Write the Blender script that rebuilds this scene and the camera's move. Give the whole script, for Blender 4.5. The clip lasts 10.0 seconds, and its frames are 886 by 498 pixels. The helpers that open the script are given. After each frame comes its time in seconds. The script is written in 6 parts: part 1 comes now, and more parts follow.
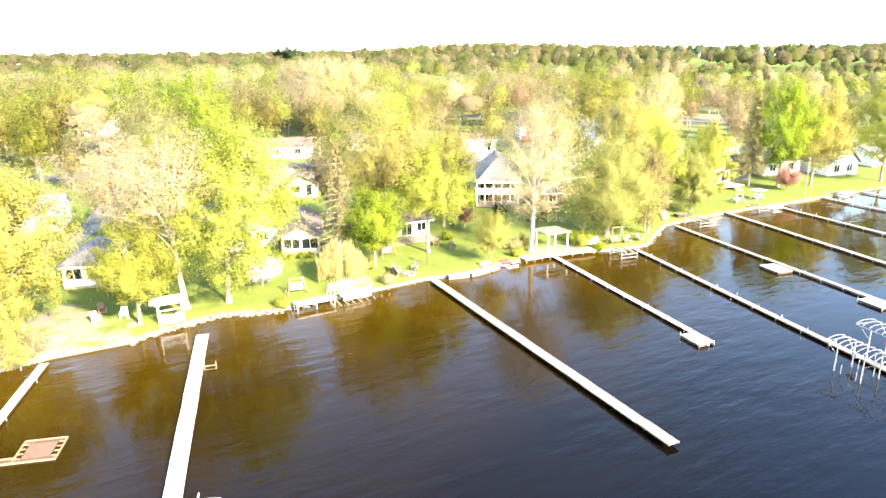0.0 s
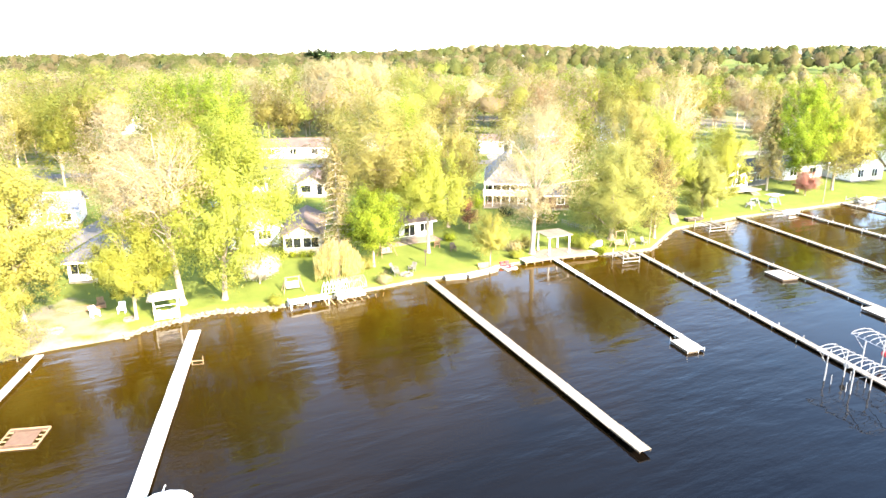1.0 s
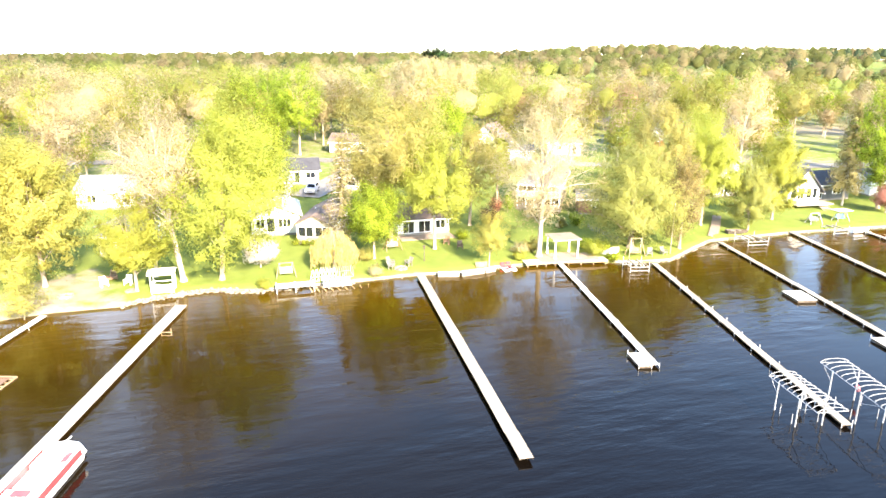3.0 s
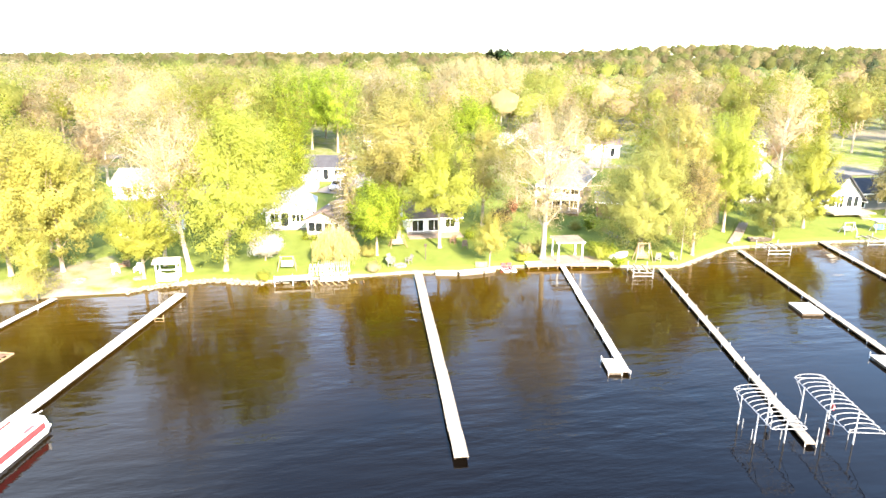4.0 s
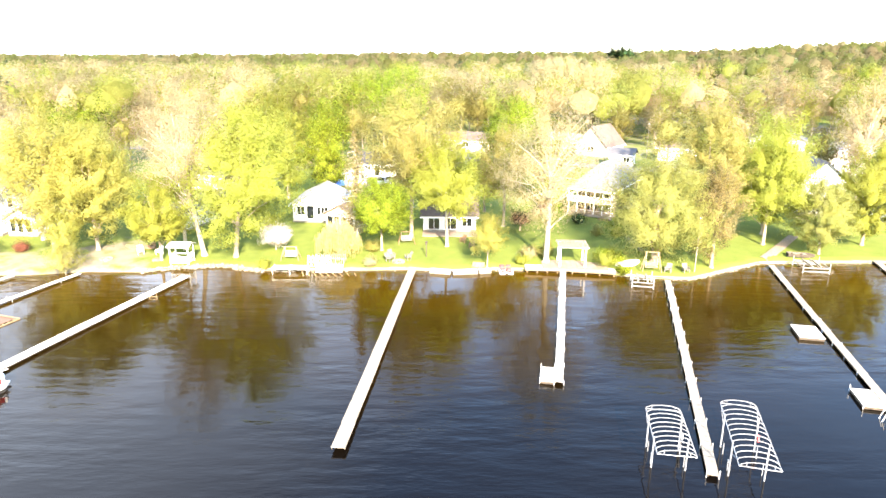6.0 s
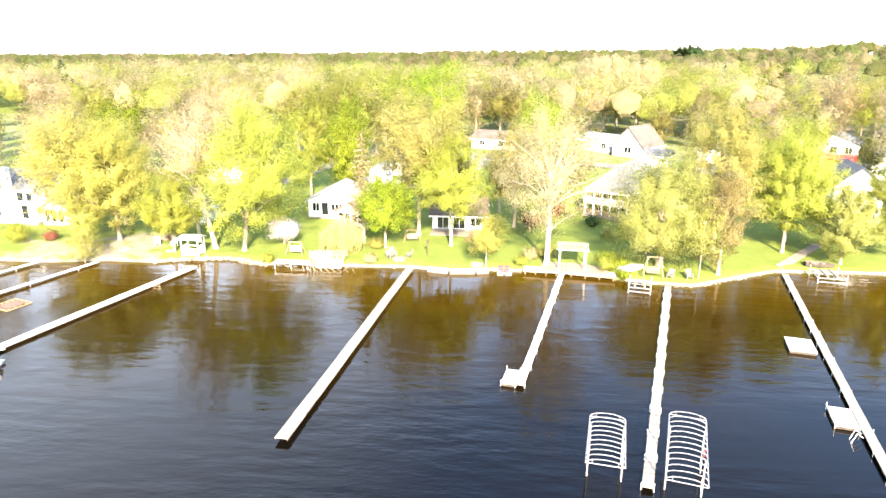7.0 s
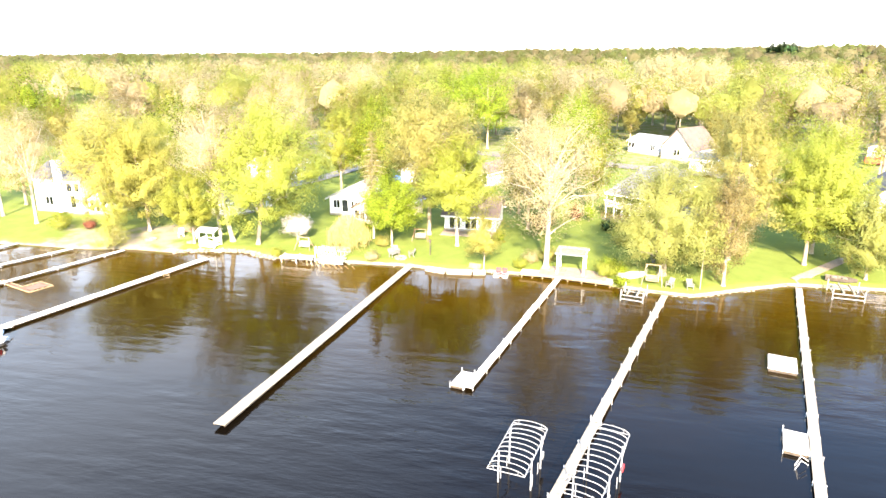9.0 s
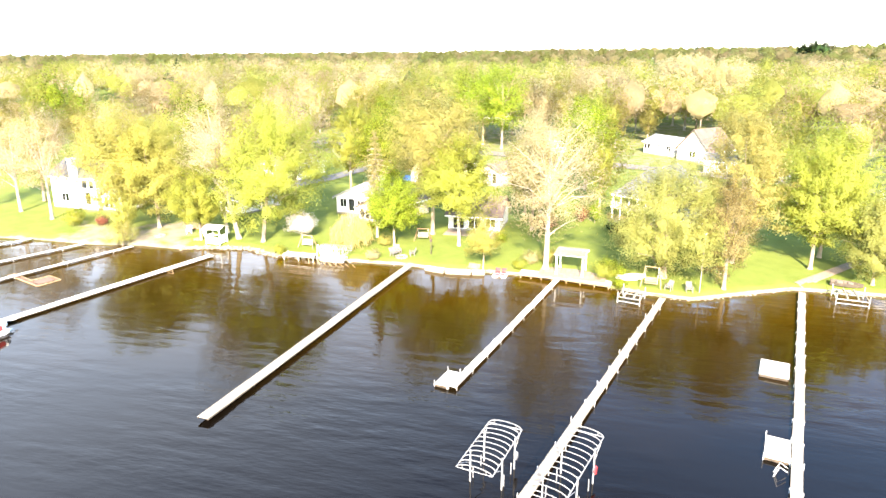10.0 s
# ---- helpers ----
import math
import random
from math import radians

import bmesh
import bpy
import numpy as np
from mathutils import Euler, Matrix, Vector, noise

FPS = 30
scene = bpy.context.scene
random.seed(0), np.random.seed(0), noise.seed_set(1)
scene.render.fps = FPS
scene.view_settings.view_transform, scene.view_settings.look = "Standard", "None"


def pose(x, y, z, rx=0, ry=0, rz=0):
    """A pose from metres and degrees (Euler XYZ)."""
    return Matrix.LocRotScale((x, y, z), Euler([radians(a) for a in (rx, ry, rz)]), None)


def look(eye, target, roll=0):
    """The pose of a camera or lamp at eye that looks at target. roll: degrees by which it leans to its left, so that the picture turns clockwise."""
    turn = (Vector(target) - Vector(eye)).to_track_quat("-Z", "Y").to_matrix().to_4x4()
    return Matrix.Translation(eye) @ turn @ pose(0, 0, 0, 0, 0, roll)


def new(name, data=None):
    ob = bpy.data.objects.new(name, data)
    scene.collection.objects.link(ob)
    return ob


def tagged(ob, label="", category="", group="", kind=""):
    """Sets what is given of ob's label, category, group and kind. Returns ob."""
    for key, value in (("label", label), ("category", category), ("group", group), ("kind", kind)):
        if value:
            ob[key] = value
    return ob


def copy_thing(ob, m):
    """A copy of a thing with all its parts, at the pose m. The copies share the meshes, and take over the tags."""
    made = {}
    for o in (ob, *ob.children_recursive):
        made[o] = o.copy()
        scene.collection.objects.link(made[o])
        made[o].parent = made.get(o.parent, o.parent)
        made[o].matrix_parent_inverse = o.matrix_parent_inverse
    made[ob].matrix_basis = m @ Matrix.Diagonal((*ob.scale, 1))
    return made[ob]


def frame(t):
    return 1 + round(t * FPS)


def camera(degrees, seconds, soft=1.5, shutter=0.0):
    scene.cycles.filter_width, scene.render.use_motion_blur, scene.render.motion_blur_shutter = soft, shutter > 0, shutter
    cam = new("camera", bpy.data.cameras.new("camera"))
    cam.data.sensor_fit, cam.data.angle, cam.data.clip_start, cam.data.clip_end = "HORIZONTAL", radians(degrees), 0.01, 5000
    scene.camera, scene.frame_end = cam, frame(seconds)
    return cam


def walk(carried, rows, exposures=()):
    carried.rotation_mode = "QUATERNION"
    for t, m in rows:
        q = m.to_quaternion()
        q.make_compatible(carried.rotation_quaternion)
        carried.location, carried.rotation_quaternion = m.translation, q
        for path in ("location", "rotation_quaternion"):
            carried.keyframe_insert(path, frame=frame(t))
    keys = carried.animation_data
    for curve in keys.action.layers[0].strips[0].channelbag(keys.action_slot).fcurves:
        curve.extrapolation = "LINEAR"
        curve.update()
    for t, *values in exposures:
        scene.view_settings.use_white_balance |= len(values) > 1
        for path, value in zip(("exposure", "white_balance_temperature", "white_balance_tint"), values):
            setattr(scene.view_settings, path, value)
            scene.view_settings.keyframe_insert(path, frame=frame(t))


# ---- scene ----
cam = camera(68.0, 10.0, soft=1.5)
PATH = [
    (0, (-2.263, -1.266, 24.91), (-2.314, 0.653, 24.351), -0.1),
    (0.5, (-0.72, -1.228, 24.928), (-0.806, 0.691, 24.372), -0.3),
    (1, (1.61, -1.213, 24.954), (1.466, 0.702, 24.398), -0.0),
    (1.5, (4.721, -1.154, 24.931), (4.499, 0.755, 24.375), 0.0),
    (2, (8.48, -0.914, 24.877), (8.167, 0.982, 24.321), 0.1),
    (2.5, (12.321, -0.259, 24.831), (11.914, 1.619, 24.274), 0.3),
    (4, (23.671, 2.606, 24.852), (22.982, 4.398, 24.293), 0.6),
    (4.5, (27.311, 4.008, 24.84), (26.533, 5.764, 24.281), 0.6),
    (5, (30.875, 5.605, 24.837), (30.009, 7.32, 24.278), 0.6),
    (5.5, (34.109, 7.266, 24.835), (33.164, 8.938, 24.275), 0.5),
    (7, (43.813, 13.383, 25.081), (42.633, 14.894, 24.513), 0.3),
    (7.5, (46.939, 15.676, 25.233), (45.685, 17.126, 24.662), 0.3),
    (8, (49.124, 17.54, 25.36), (47.819, 18.942, 24.786), 0.3),
    (8.5, (50.472, 18.659, 25.441), (49.133, 20.03, 24.867), 0.1),
    (9, (51.606, 19.721, 25.478), (50.24, 21.065, 24.904), 0.1),
    (9.5, (52.75, 20.804, 25.491), (51.357, 22.119, 24.917), 0.1),
    (10, (53.898, 21.845, 25.501), (52.479, 23.132, 24.927), 0.1),
]
walk(cam, [(t, look(eye, target, roll)) for t, eye, target, roll in PATH])

# ---- world, sun ----
SUN_AZ, SUN_EL = radians(-46), radians(29)
world = bpy.data.worlds.new("world")
scene.world = world
world.use_nodes = True
wn, wl = world.node_tree.nodes, world.node_tree.links
wn.clear()
sky = wn.new("ShaderNodeTexSky")
sky.sky_type, sky.sun_disc = "NISHITA", False
sky.sun_elevation, sky.sun_rotation = SUN_EL, radians(90) - SUN_AZ
sky.air_density, sky.dust_density, sky.ozone_density = 1.0, 0.35, 2.6
wtc = wn.new("ShaderNodeTexCoord")
wmap = wn.new("ShaderNodeMapping")
wmap.inputs["Scale"].default_value = (1.6, 1.6, 7.0)
wno = wn.new("ShaderNodeTexNoise")
wno.inputs["Scale"].default_value, wno.inputs["Detail"].default_value = 2.2, 6.0
wra = wn.new("ShaderNodeMapRange")
wra.inputs["From Min"].default_value, wra.inputs["From Max"].default_value = 0.42, 0.7
wra.inputs["To Max"].default_value = 0.72
wmix = wn.new("ShaderNodeMix")
wmix.data_type = "RGBA"
wmix.inputs["B"].default_value = (7.0, 7.3, 7.8, 1)
wbg = wn.new("ShaderNodeBackground")
wbg.inputs["Strength"].default_value = 0.13
wout = wn.new("ShaderNodeOutputWorld")
wl.new(wtc.outputs["Generated"], wmap.inputs["Vector"])
wl.new(wmap.outputs["Vector"], wno.inputs["Vector"])
wsep, wlow, wmul = wn.new("ShaderNodeSeparateXYZ"), wn.new("ShaderNodeMapRange"), wn.new("ShaderNodeMath")
wlow.inputs["From Min"].default_value, wlow.inputs["From Max"].default_value = 0.02, 0.24
wlow.inputs["To Min"].default_value, wlow.inputs["To Max"].default_value = 0.9, 0.04
wmul.operation = "MULTIPLY"
wl.new(wtc.outputs["Generated"], wsep.inputs["Vector"])
wl.new(wsep.outputs["Z"], wlow.inputs["Value"])
wwest = wn.new("ShaderNodeMapRange")  # thicker cloud towards the west
wwest.inputs["From Min"].default_value, wwest.inputs["From Max"].default_value = -0.45, -0.85
wwest.inputs["To Min"].default_value, wwest.inputs["To Max"].default_value = 0.0, 0.62
wadd = wn.new("ShaderNodeMath")
wl.new(wsep.outputs["X"], wwest.inputs["Value"])
wl.new(wno.outputs["Fac"], wadd.inputs[0]), wl.new(wwest.outputs["Result"], wadd.inputs[1])
wl.new(wadd.outputs["Value"], wra.inputs["Value"])
wl.new(wra.outputs["Result"], wmul.inputs[0])
wsum = wn.new("ShaderNodeMath")
wl.new(wlow.outputs["Result"], wsum.inputs[0]), wl.new(wwest.outputs["Result"], wsum.inputs[1])
wl.new(wsum.outputs["Value"], wmul.inputs[1])
wl.new(wmul.outputs["Value"], wmix.inputs["Factor"])
wl.new(sky.outputs["Color"], wmix.inputs["A"])
wl.new(wmix.outputs["Result"], wbg.inputs["Color"])
wl.new(wbg.outputs["Background"], wout.inputs["Surface"])
sun = new("sun", bpy.data.lights.new("sun", "SUN"))
sun.data.energy, sun.data.angle, sun.data.color = 4.3, radians(0.8), (1.0, 0.83, 0.64)
sdir = Vector((math.cos(SUN_AZ) * math.cos(SUN_EL), math.sin(SUN_AZ) * math.cos(SUN_EL), math.sin(SUN_EL)))
sun.matrix_world = Matrix.Translation((60, -60, 60)) @ sdir.to_track_quat("Z", "Y").to_matrix().to_4x4()
scene.view_settings.exposure = 3.12


# ---- materials ----
def mat_base(name, rough=0.8, metal=0.0, ior=1.45, spec=0.5):
    m = bpy.data.materials.new(name)
    m.use_nodes = True
    b = m.node_tree.nodes["Principled BSDF"]
    b.inputs["Roughness"].default_value, b.inputs["Metallic"].default_value = rough, metal
    b.inputs["IOR"].default_value, b.inputs["Specular IOR Level"].default_value = ior, spec
    return m, m.node_tree.nodes, m.node_tree.links, b


def ramp(nodes, stops):
    r = nodes.new("ShaderNodeValToRGB")
    while len(r.color_ramp.elements) < len(stops):
        r.color_ramp.elements.new(0.5)
    for e, (p, c) in zip(r.color_ramp.elements, stops):
        e.position, e.color = p, (*c, 1)
    return r


def surface(name, dark, light, scale=3.0, rough=0.8, metal=0.0, bump=0.2, fine=30.0, stretch=(1, 1, 1), vary=0.12, spec=0.4):
    """A two-scale mottled surface: broad stains, fine grain and relief, and a shift from piece to piece."""
    m, n, l, b = mat_base(name, rough, metal, spec=spec)
    tc, mp = n.new("ShaderNodeTexCoord"), n.new("ShaderNodeMapping")
    mp.inputs["Scale"].default_value = stretch
    l.new(tc.outputs["Object"], mp.inputs["Vector"])
    a, f = n.new("ShaderNodeTexNoise"), n.new("ShaderNodeTexNoise")
    a.inputs["Scale"].default_value, a.inputs["Detail"].default_value = scale, 4
    f.inputs["Scale"].default_value, f.inputs["Detail"].default_value = fine, 3
    l.new(mp.outputs["Vector"], a.inputs["Vector"]), l.new(mp.outputs["Vector"], f.inputs["Vector"])
    mx = n.new("ShaderNodeMix")
    mx.inputs["Factor"].default_value = 0.4
    l.new(a.outputs["Fac"], mx.inputs["A"]), l.new(f.outputs["Fac"], mx.inputs["B"])
    r = ramp(n, [(0.32, dark), (0.68, light)])
    l.new(mx.outputs["Result"], r.inputs["Fac"])
    oi, hs = n.new("ShaderNodeObjectInfo"), n.new("ShaderNodeHueSaturation")
    mr = n.new("ShaderNodeMapRange")
    mr.inputs["To Min"].default_value, mr.inputs["To Max"].default_value = 1 - vary, 1 + vary
    l.new(oi.outputs["Random"], mr.inputs["Value"]), l.new(mr.outputs["Result"], hs.inputs["Value"])
    l.new(r.outputs["Color"], hs.inputs["Color"]), l.new(hs.outputs["Color"], b.inputs["Base Color"])
    bp = n.new("ShaderNodeBump")
    bp.inputs["Strength"].default_value, bp.inputs["Distance"].default_value = bump, 0.03
    l.new(f.outputs["Fac"], bp.inputs["Height"]), l.new(bp.outputs["Normal"], b.inputs["Normal"])
    return m


def leaf_mat(name, a, b2, through_light=0.6, object_vary=0.08, tint=False, gaps=0.38):
    """Leaves: light comes back and passes through; the colour shifts from leaf to leaf and from tree to tree."""
    m = bpy.data.materials.new(name)
    m.use_nodes = True
    n, l = m.node_tree.nodes, m.node_tree.links
    n.clear()
    g, oi = n.new("ShaderNodeNewGeometry"), n.new("ShaderNodeObjectInfo")
    r = ramp(n, [(0.0, a), (1.0, b2)])
    l.new(g.outputs["Random Per Island"], r.inputs["Fac"])
    hs, m1, m2 = n.new("ShaderNodeHueSaturation"), n.new("ShaderNodeMapRange"), n.new("ShaderNodeMapRange")
    m1.inputs["To Min"].default_value, m1.inputs["To Max"].default_value = 1 - object_vary, 1 + object_vary
    m2.inputs["To Min"].default_value, m2.inputs["To Max"].default_value = 0.49, 0.508
    if tint:
        # each tree of a wood has its own shade of green
        at = n.new("ShaderNodeAttribute")
        at.attribute_name = "tree_shade"
        m1.inputs["To Min"].default_value, m1.inputs["To Max"].default_value = 0.82, 1.22
        m2.inputs["To Min"].default_value, m2.inputs["To Max"].default_value = 0.487, 0.510
        l.new(at.outputs["Fac"], m1.inputs["Value"]), l.new(at.outputs["Fac"], m2.inputs["Value"])
    else:
        l.new(oi.outputs["Random"], m1.inputs["Value"]), l.new(oi.outputs["Random"], m2.inputs["Value"])
    l.new(m1.outputs["Result"], hs.inputs["Value"]), l.new(m2.outputs["Result"], hs.inputs["Hue"])
    l.new(r.outputs["Color"], hs.inputs["Color"])
    d, t, x, o = n.new("ShaderNodeBsdfDiffuse"), n.new("ShaderNodeBsdfTranslucent"), n.new("ShaderNodeMixShader"), n.new("ShaderNodeOutputMaterial")
    x.inputs["Fac"].default_value = through_light
    l.new(hs.outputs["Color"], d.inputs["Color"]), l.new(hs.outputs["Color"], t.inputs["Color"])
    l.new(d.outputs["BSDF"], x.inputs[1]), l.new(t.outputs["BSDF"], x.inputs[2])
    # young leaves and twigs leave gaps between them
    gap, thin = n.new("ShaderNodeBsdfTransparent"), n.new("ShaderNodeMixShader")
    thin.inputs["Fac"].default_value = gaps
    l.new(x.outputs["Shader"], thin.inputs[1]), l.new(gap.outputs["BSDF"], thin.inputs[2]), l.new(thin.outputs["Shader"], o.inputs["Surface"])
    return m


LEAF = {
    "lime": leaf_mat("leaf_lime", (0.301, 0.328, 0.055), (0.355, 0.375, 0.082)),
    "yellow": leaf_mat("leaf_yellow", (0.355, 0.345, 0.080), (0.408, 0.395, 0.115)),
    "green": leaf_mat("leaf_green", (0.233, 0.302, 0.028), (0.288, 0.346, 0.045)),
    "fresh": leaf_mat("leaf_fresh", (0.295, 0.315, 0.085), (0.355, 0.366, 0.120)),
    "soft": leaf_mat("leaf_soft", (0.321, 0.302, 0.085), (0.382, 0.356, 0.120)),
    "pale": leaf_mat("leaf_pale", (0.415, 0.358, 0.190), (0.475, 0.415, 0.235)),
    "tan": leaf_mat("leaf_tan", (0.435, 0.346, 0.190), (0.488, 0.396, 0.230)),
    "rust": leaf_mat("leaf_rust", (0.44, 0.33, 0.20), (0.519, 0.366, 0.220)),
    "brown": leaf_mat("leaf_brown", (0.28, 0.24, 0.095), (0.34, 0.295, 0.13)),
    "conifer": leaf_mat("needle_dark", (0.025, 0.05, 0.02), (0.05, 0.09, 0.03), 0.15),
    "blossom": leaf_mat("blossom_white", (0.62, 0.56, 0.50), (0.80, 0.76, 0.70)),
    "willow": leaf_mat("leaf_willow", (0.445, 0.366, 0.150), (0.509, 0.426, 0.200)),
    "red": leaf_mat("leaf_red", (0.26, 0.11, 0.07), (0.33, 0.15, 0.095)),
    "rosy": leaf_mat("leaf_rosy", (0.40, 0.20, 0.15), (0.47, 0.25, 0.19)),
    "far": leaf_mat("leaf_far_green", (0.105, 0.118, 0.036), (0.142, 0.152, 0.054), tint=True, gaps=0.1),
    "fartan": leaf_mat("leaf_far_tan", (0.165, 0.142, 0.070), (0.205, 0.178, 0.092), tint=True, gaps=0.1),
    "fardark": leaf_mat("leaf_far_dark", (0.035, 0.05, 0.026), (0.055, 0.075, 0.038), 0.2, tint=True, gaps=0.0),
    "farsoft": leaf_mat("leaf_far_soft", (0.215, 0.232, 0.050), (0.275, 0.285, 0.075), tint=True, gaps=0.25),
    "farpale": leaf_mat("leaf_far_pale", (0.315, 0.262, 0.140), (0.375, 0.318, 0.180), tint=True, gaps=0.25),
}
BARK = surface("bark_grey", (0.16, 0.12, 0.08), (0.36, 0.30, 0.22), 2.0, 0.9, bump=0.6, fine=14, stretch=(1, 1, 0.3))
BARK_PALE = surface("bark_pale", (0.20, 0.17, 0.13), (0.40, 0.36, 0.29), 1.6, 0.9, bump=0.5, fine=12, stretch=(1, 1, 0.3))
DOCK = surface("weathered_deck_boards", (0.16, 0.14, 0.105), (0.28, 0.245, 0.19), 1.5, 0.75, bump=0.25, fine=24, stretch=(0.3, 2, 1))
DOCK_WHITE = surface("white_dock_panels", (0.36, 0.345, 0.31), (0.50, 0.48, 0.44), 1.0, 0.6, bump=0.1)
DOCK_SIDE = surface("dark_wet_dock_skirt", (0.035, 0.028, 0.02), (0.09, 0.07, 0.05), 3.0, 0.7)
WOOD = surface("brown_stained_wood", (0.13, 0.075, 0.04), (0.26, 0.16, 0.09), 4.0, 0.7, stretch=(1, 1, 0.3))
CRIB = surface("reddish_wet_planks", (0.085, 0.05, 0.032), (0.14, 0.09, 0.06), 4.0, 0.6)
WOOD_LIGHT = surface("bare_pine_wood", (0.17, 0.12, 0.065), (0.27, 0.20, 0.115), 4.0, 0.7)
ALU = surface("weathered_aluminium_tube", (0.22, 0.22, 0.22), (0.33, 0.33, 0.325), 6.0, 0.5, 0.2, bump=0.05)
STEEL = surface("galvanised_pipe", (0.50, 0.50, 0.50), (0.68, 0.68, 0.67), 6.0, 0.45, 0.35, bump=0.05)
WHITE = surface("white_painted_metal", (0.70, 0.70, 0.69), (0.82, 0.82, 0.81), 2.0, 0.5, bump=0.05, vary=0.04)
WHITEWALL = surface("white_clapboard", (0.54, 0.53, 0.50), (0.68, 0.67, 0.65), 0.6, 0.7, bump=0.15, fine=9, stretch=(0.2, 0.2, 4), vary=0.05)
BEIGE = surface("beige_clapboard", (0.42, 0.36, 0.27), (0.54, 0.47, 0.36), 0.6, 0.75, bump=0.15, fine=9, stretch=(0.2, 0.2, 4), vary=0.05)
# tan siding with the veranda's shade put into its colour
TANWALL_SHADE = surface("tan_siding_in_veranda_shade", (0.13, 0.098, 0.07), (0.20, 0.155, 0.115), 0.6, 0.75, bump=0.15, fine=9, stretch=(0.2, 0.2, 4), vary=0.05)
GREYWALL = surface("blue_grey_clapboard", (0.07, 0.075, 0.08), (0.11, 0.115, 0.12), 0.6, 0.75, bump=0.15, fine=9, stretch=(0.2, 0.2, 4), vary=0.05)
BROWNWALL = surface("brown_log_siding", (0.10, 0.055, 0.03), (0.18, 0.10, 0.055), 1.0, 0.8, bump=0.3, fine=9, stretch=(0.2, 0.2, 4))
ROOF_GREY = surface("grey_asphalt_shingles", (0.075, 0.075, 0.08), (0.13, 0.13, 0.135), 0.7, 0.85, bump=0.5, fine=7)
ROOF_SILVER = surface("silver_grey_shingles", (0.085, 0.085, 0.09), (0.135, 0.135, 0.14), 0.7, 0.7, bump=0.5, fine=7)
ROOF_DARK = surface("charcoal_shingles", (0.03, 0.03, 0.034), (0.06, 0.06, 0.065), 0.7, 0.85, bump=0.5, fine=7)
ROOF_BROWN = surface("brown_shingles", (0.085, 0.062, 0.05), (0.15, 0.115, 0.095), 0.7, 0.85, bump=0.5, fine=7)
ROOF_WHITE = surface("pale_metal_roof", (0.19, 0.19, 0.195), (0.27, 0.27, 0.275), 0.5, 0.4, bump=0.1)
STONE = surface("pale_shore_stone", (0.10, 0.088, 0.068), (0.22, 0.197, 0.16), 2.0, 0.85, bump=0.5, fine=9, vary=0.3)
CONCRETE = surface("pale_concrete", (0.13, 0.12, 0.10), (0.23, 0.21, 0.18), 1.2, 0.85, bump=0.2, fine=20)
PAVER = surface("tan_pavers", (0.15, 0.115, 0.085), (0.24, 0.19, 0.145), 2.5, 0.85, bump=0.4, fine=5)
ASPHALT = surface("grey_gravel_road", (0.11, 0.10, 0.085), (0.19, 0.175, 0.15), 0.8, 0.9, bump=0.3, fine=10)
REDPLASTIC = surface("red_gelcoat", (0.38, 0.03, 0.035), (0.50, 0.06, 0.06), 2.0, 0.3, bump=0.02)
BLUEPLASTIC = surface("blue_tarp", (0.04, 0.14, 0.45), (0.09, 0.22, 0.6), 2.0, 0.5, bump=0.2)
SILVER = surface("silver_car_paint", (0.34, 0.36, 0.40), (0.42, 0.44, 0.48), 1.0, 0.3, 0.4, bump=0.02)
GREYWOOD = surface("weathered_grey_wood", (0.10, 0.095, 0.08), (0.18, 0.17, 0.145), 4.0, 0.8)
RUBBER = surface("black_rubber", (0.015, 0.015, 0.015), (0.03, 0.03, 0.03), 8.0, 0.8)
GLASS, _n, _l, _b = mat_base("dark_window_glass", 0.05, 0.0, 1.5, 0.6)
_b.inputs["Base Color"].default_value = (0.012, 0.015, 0.018, 1)


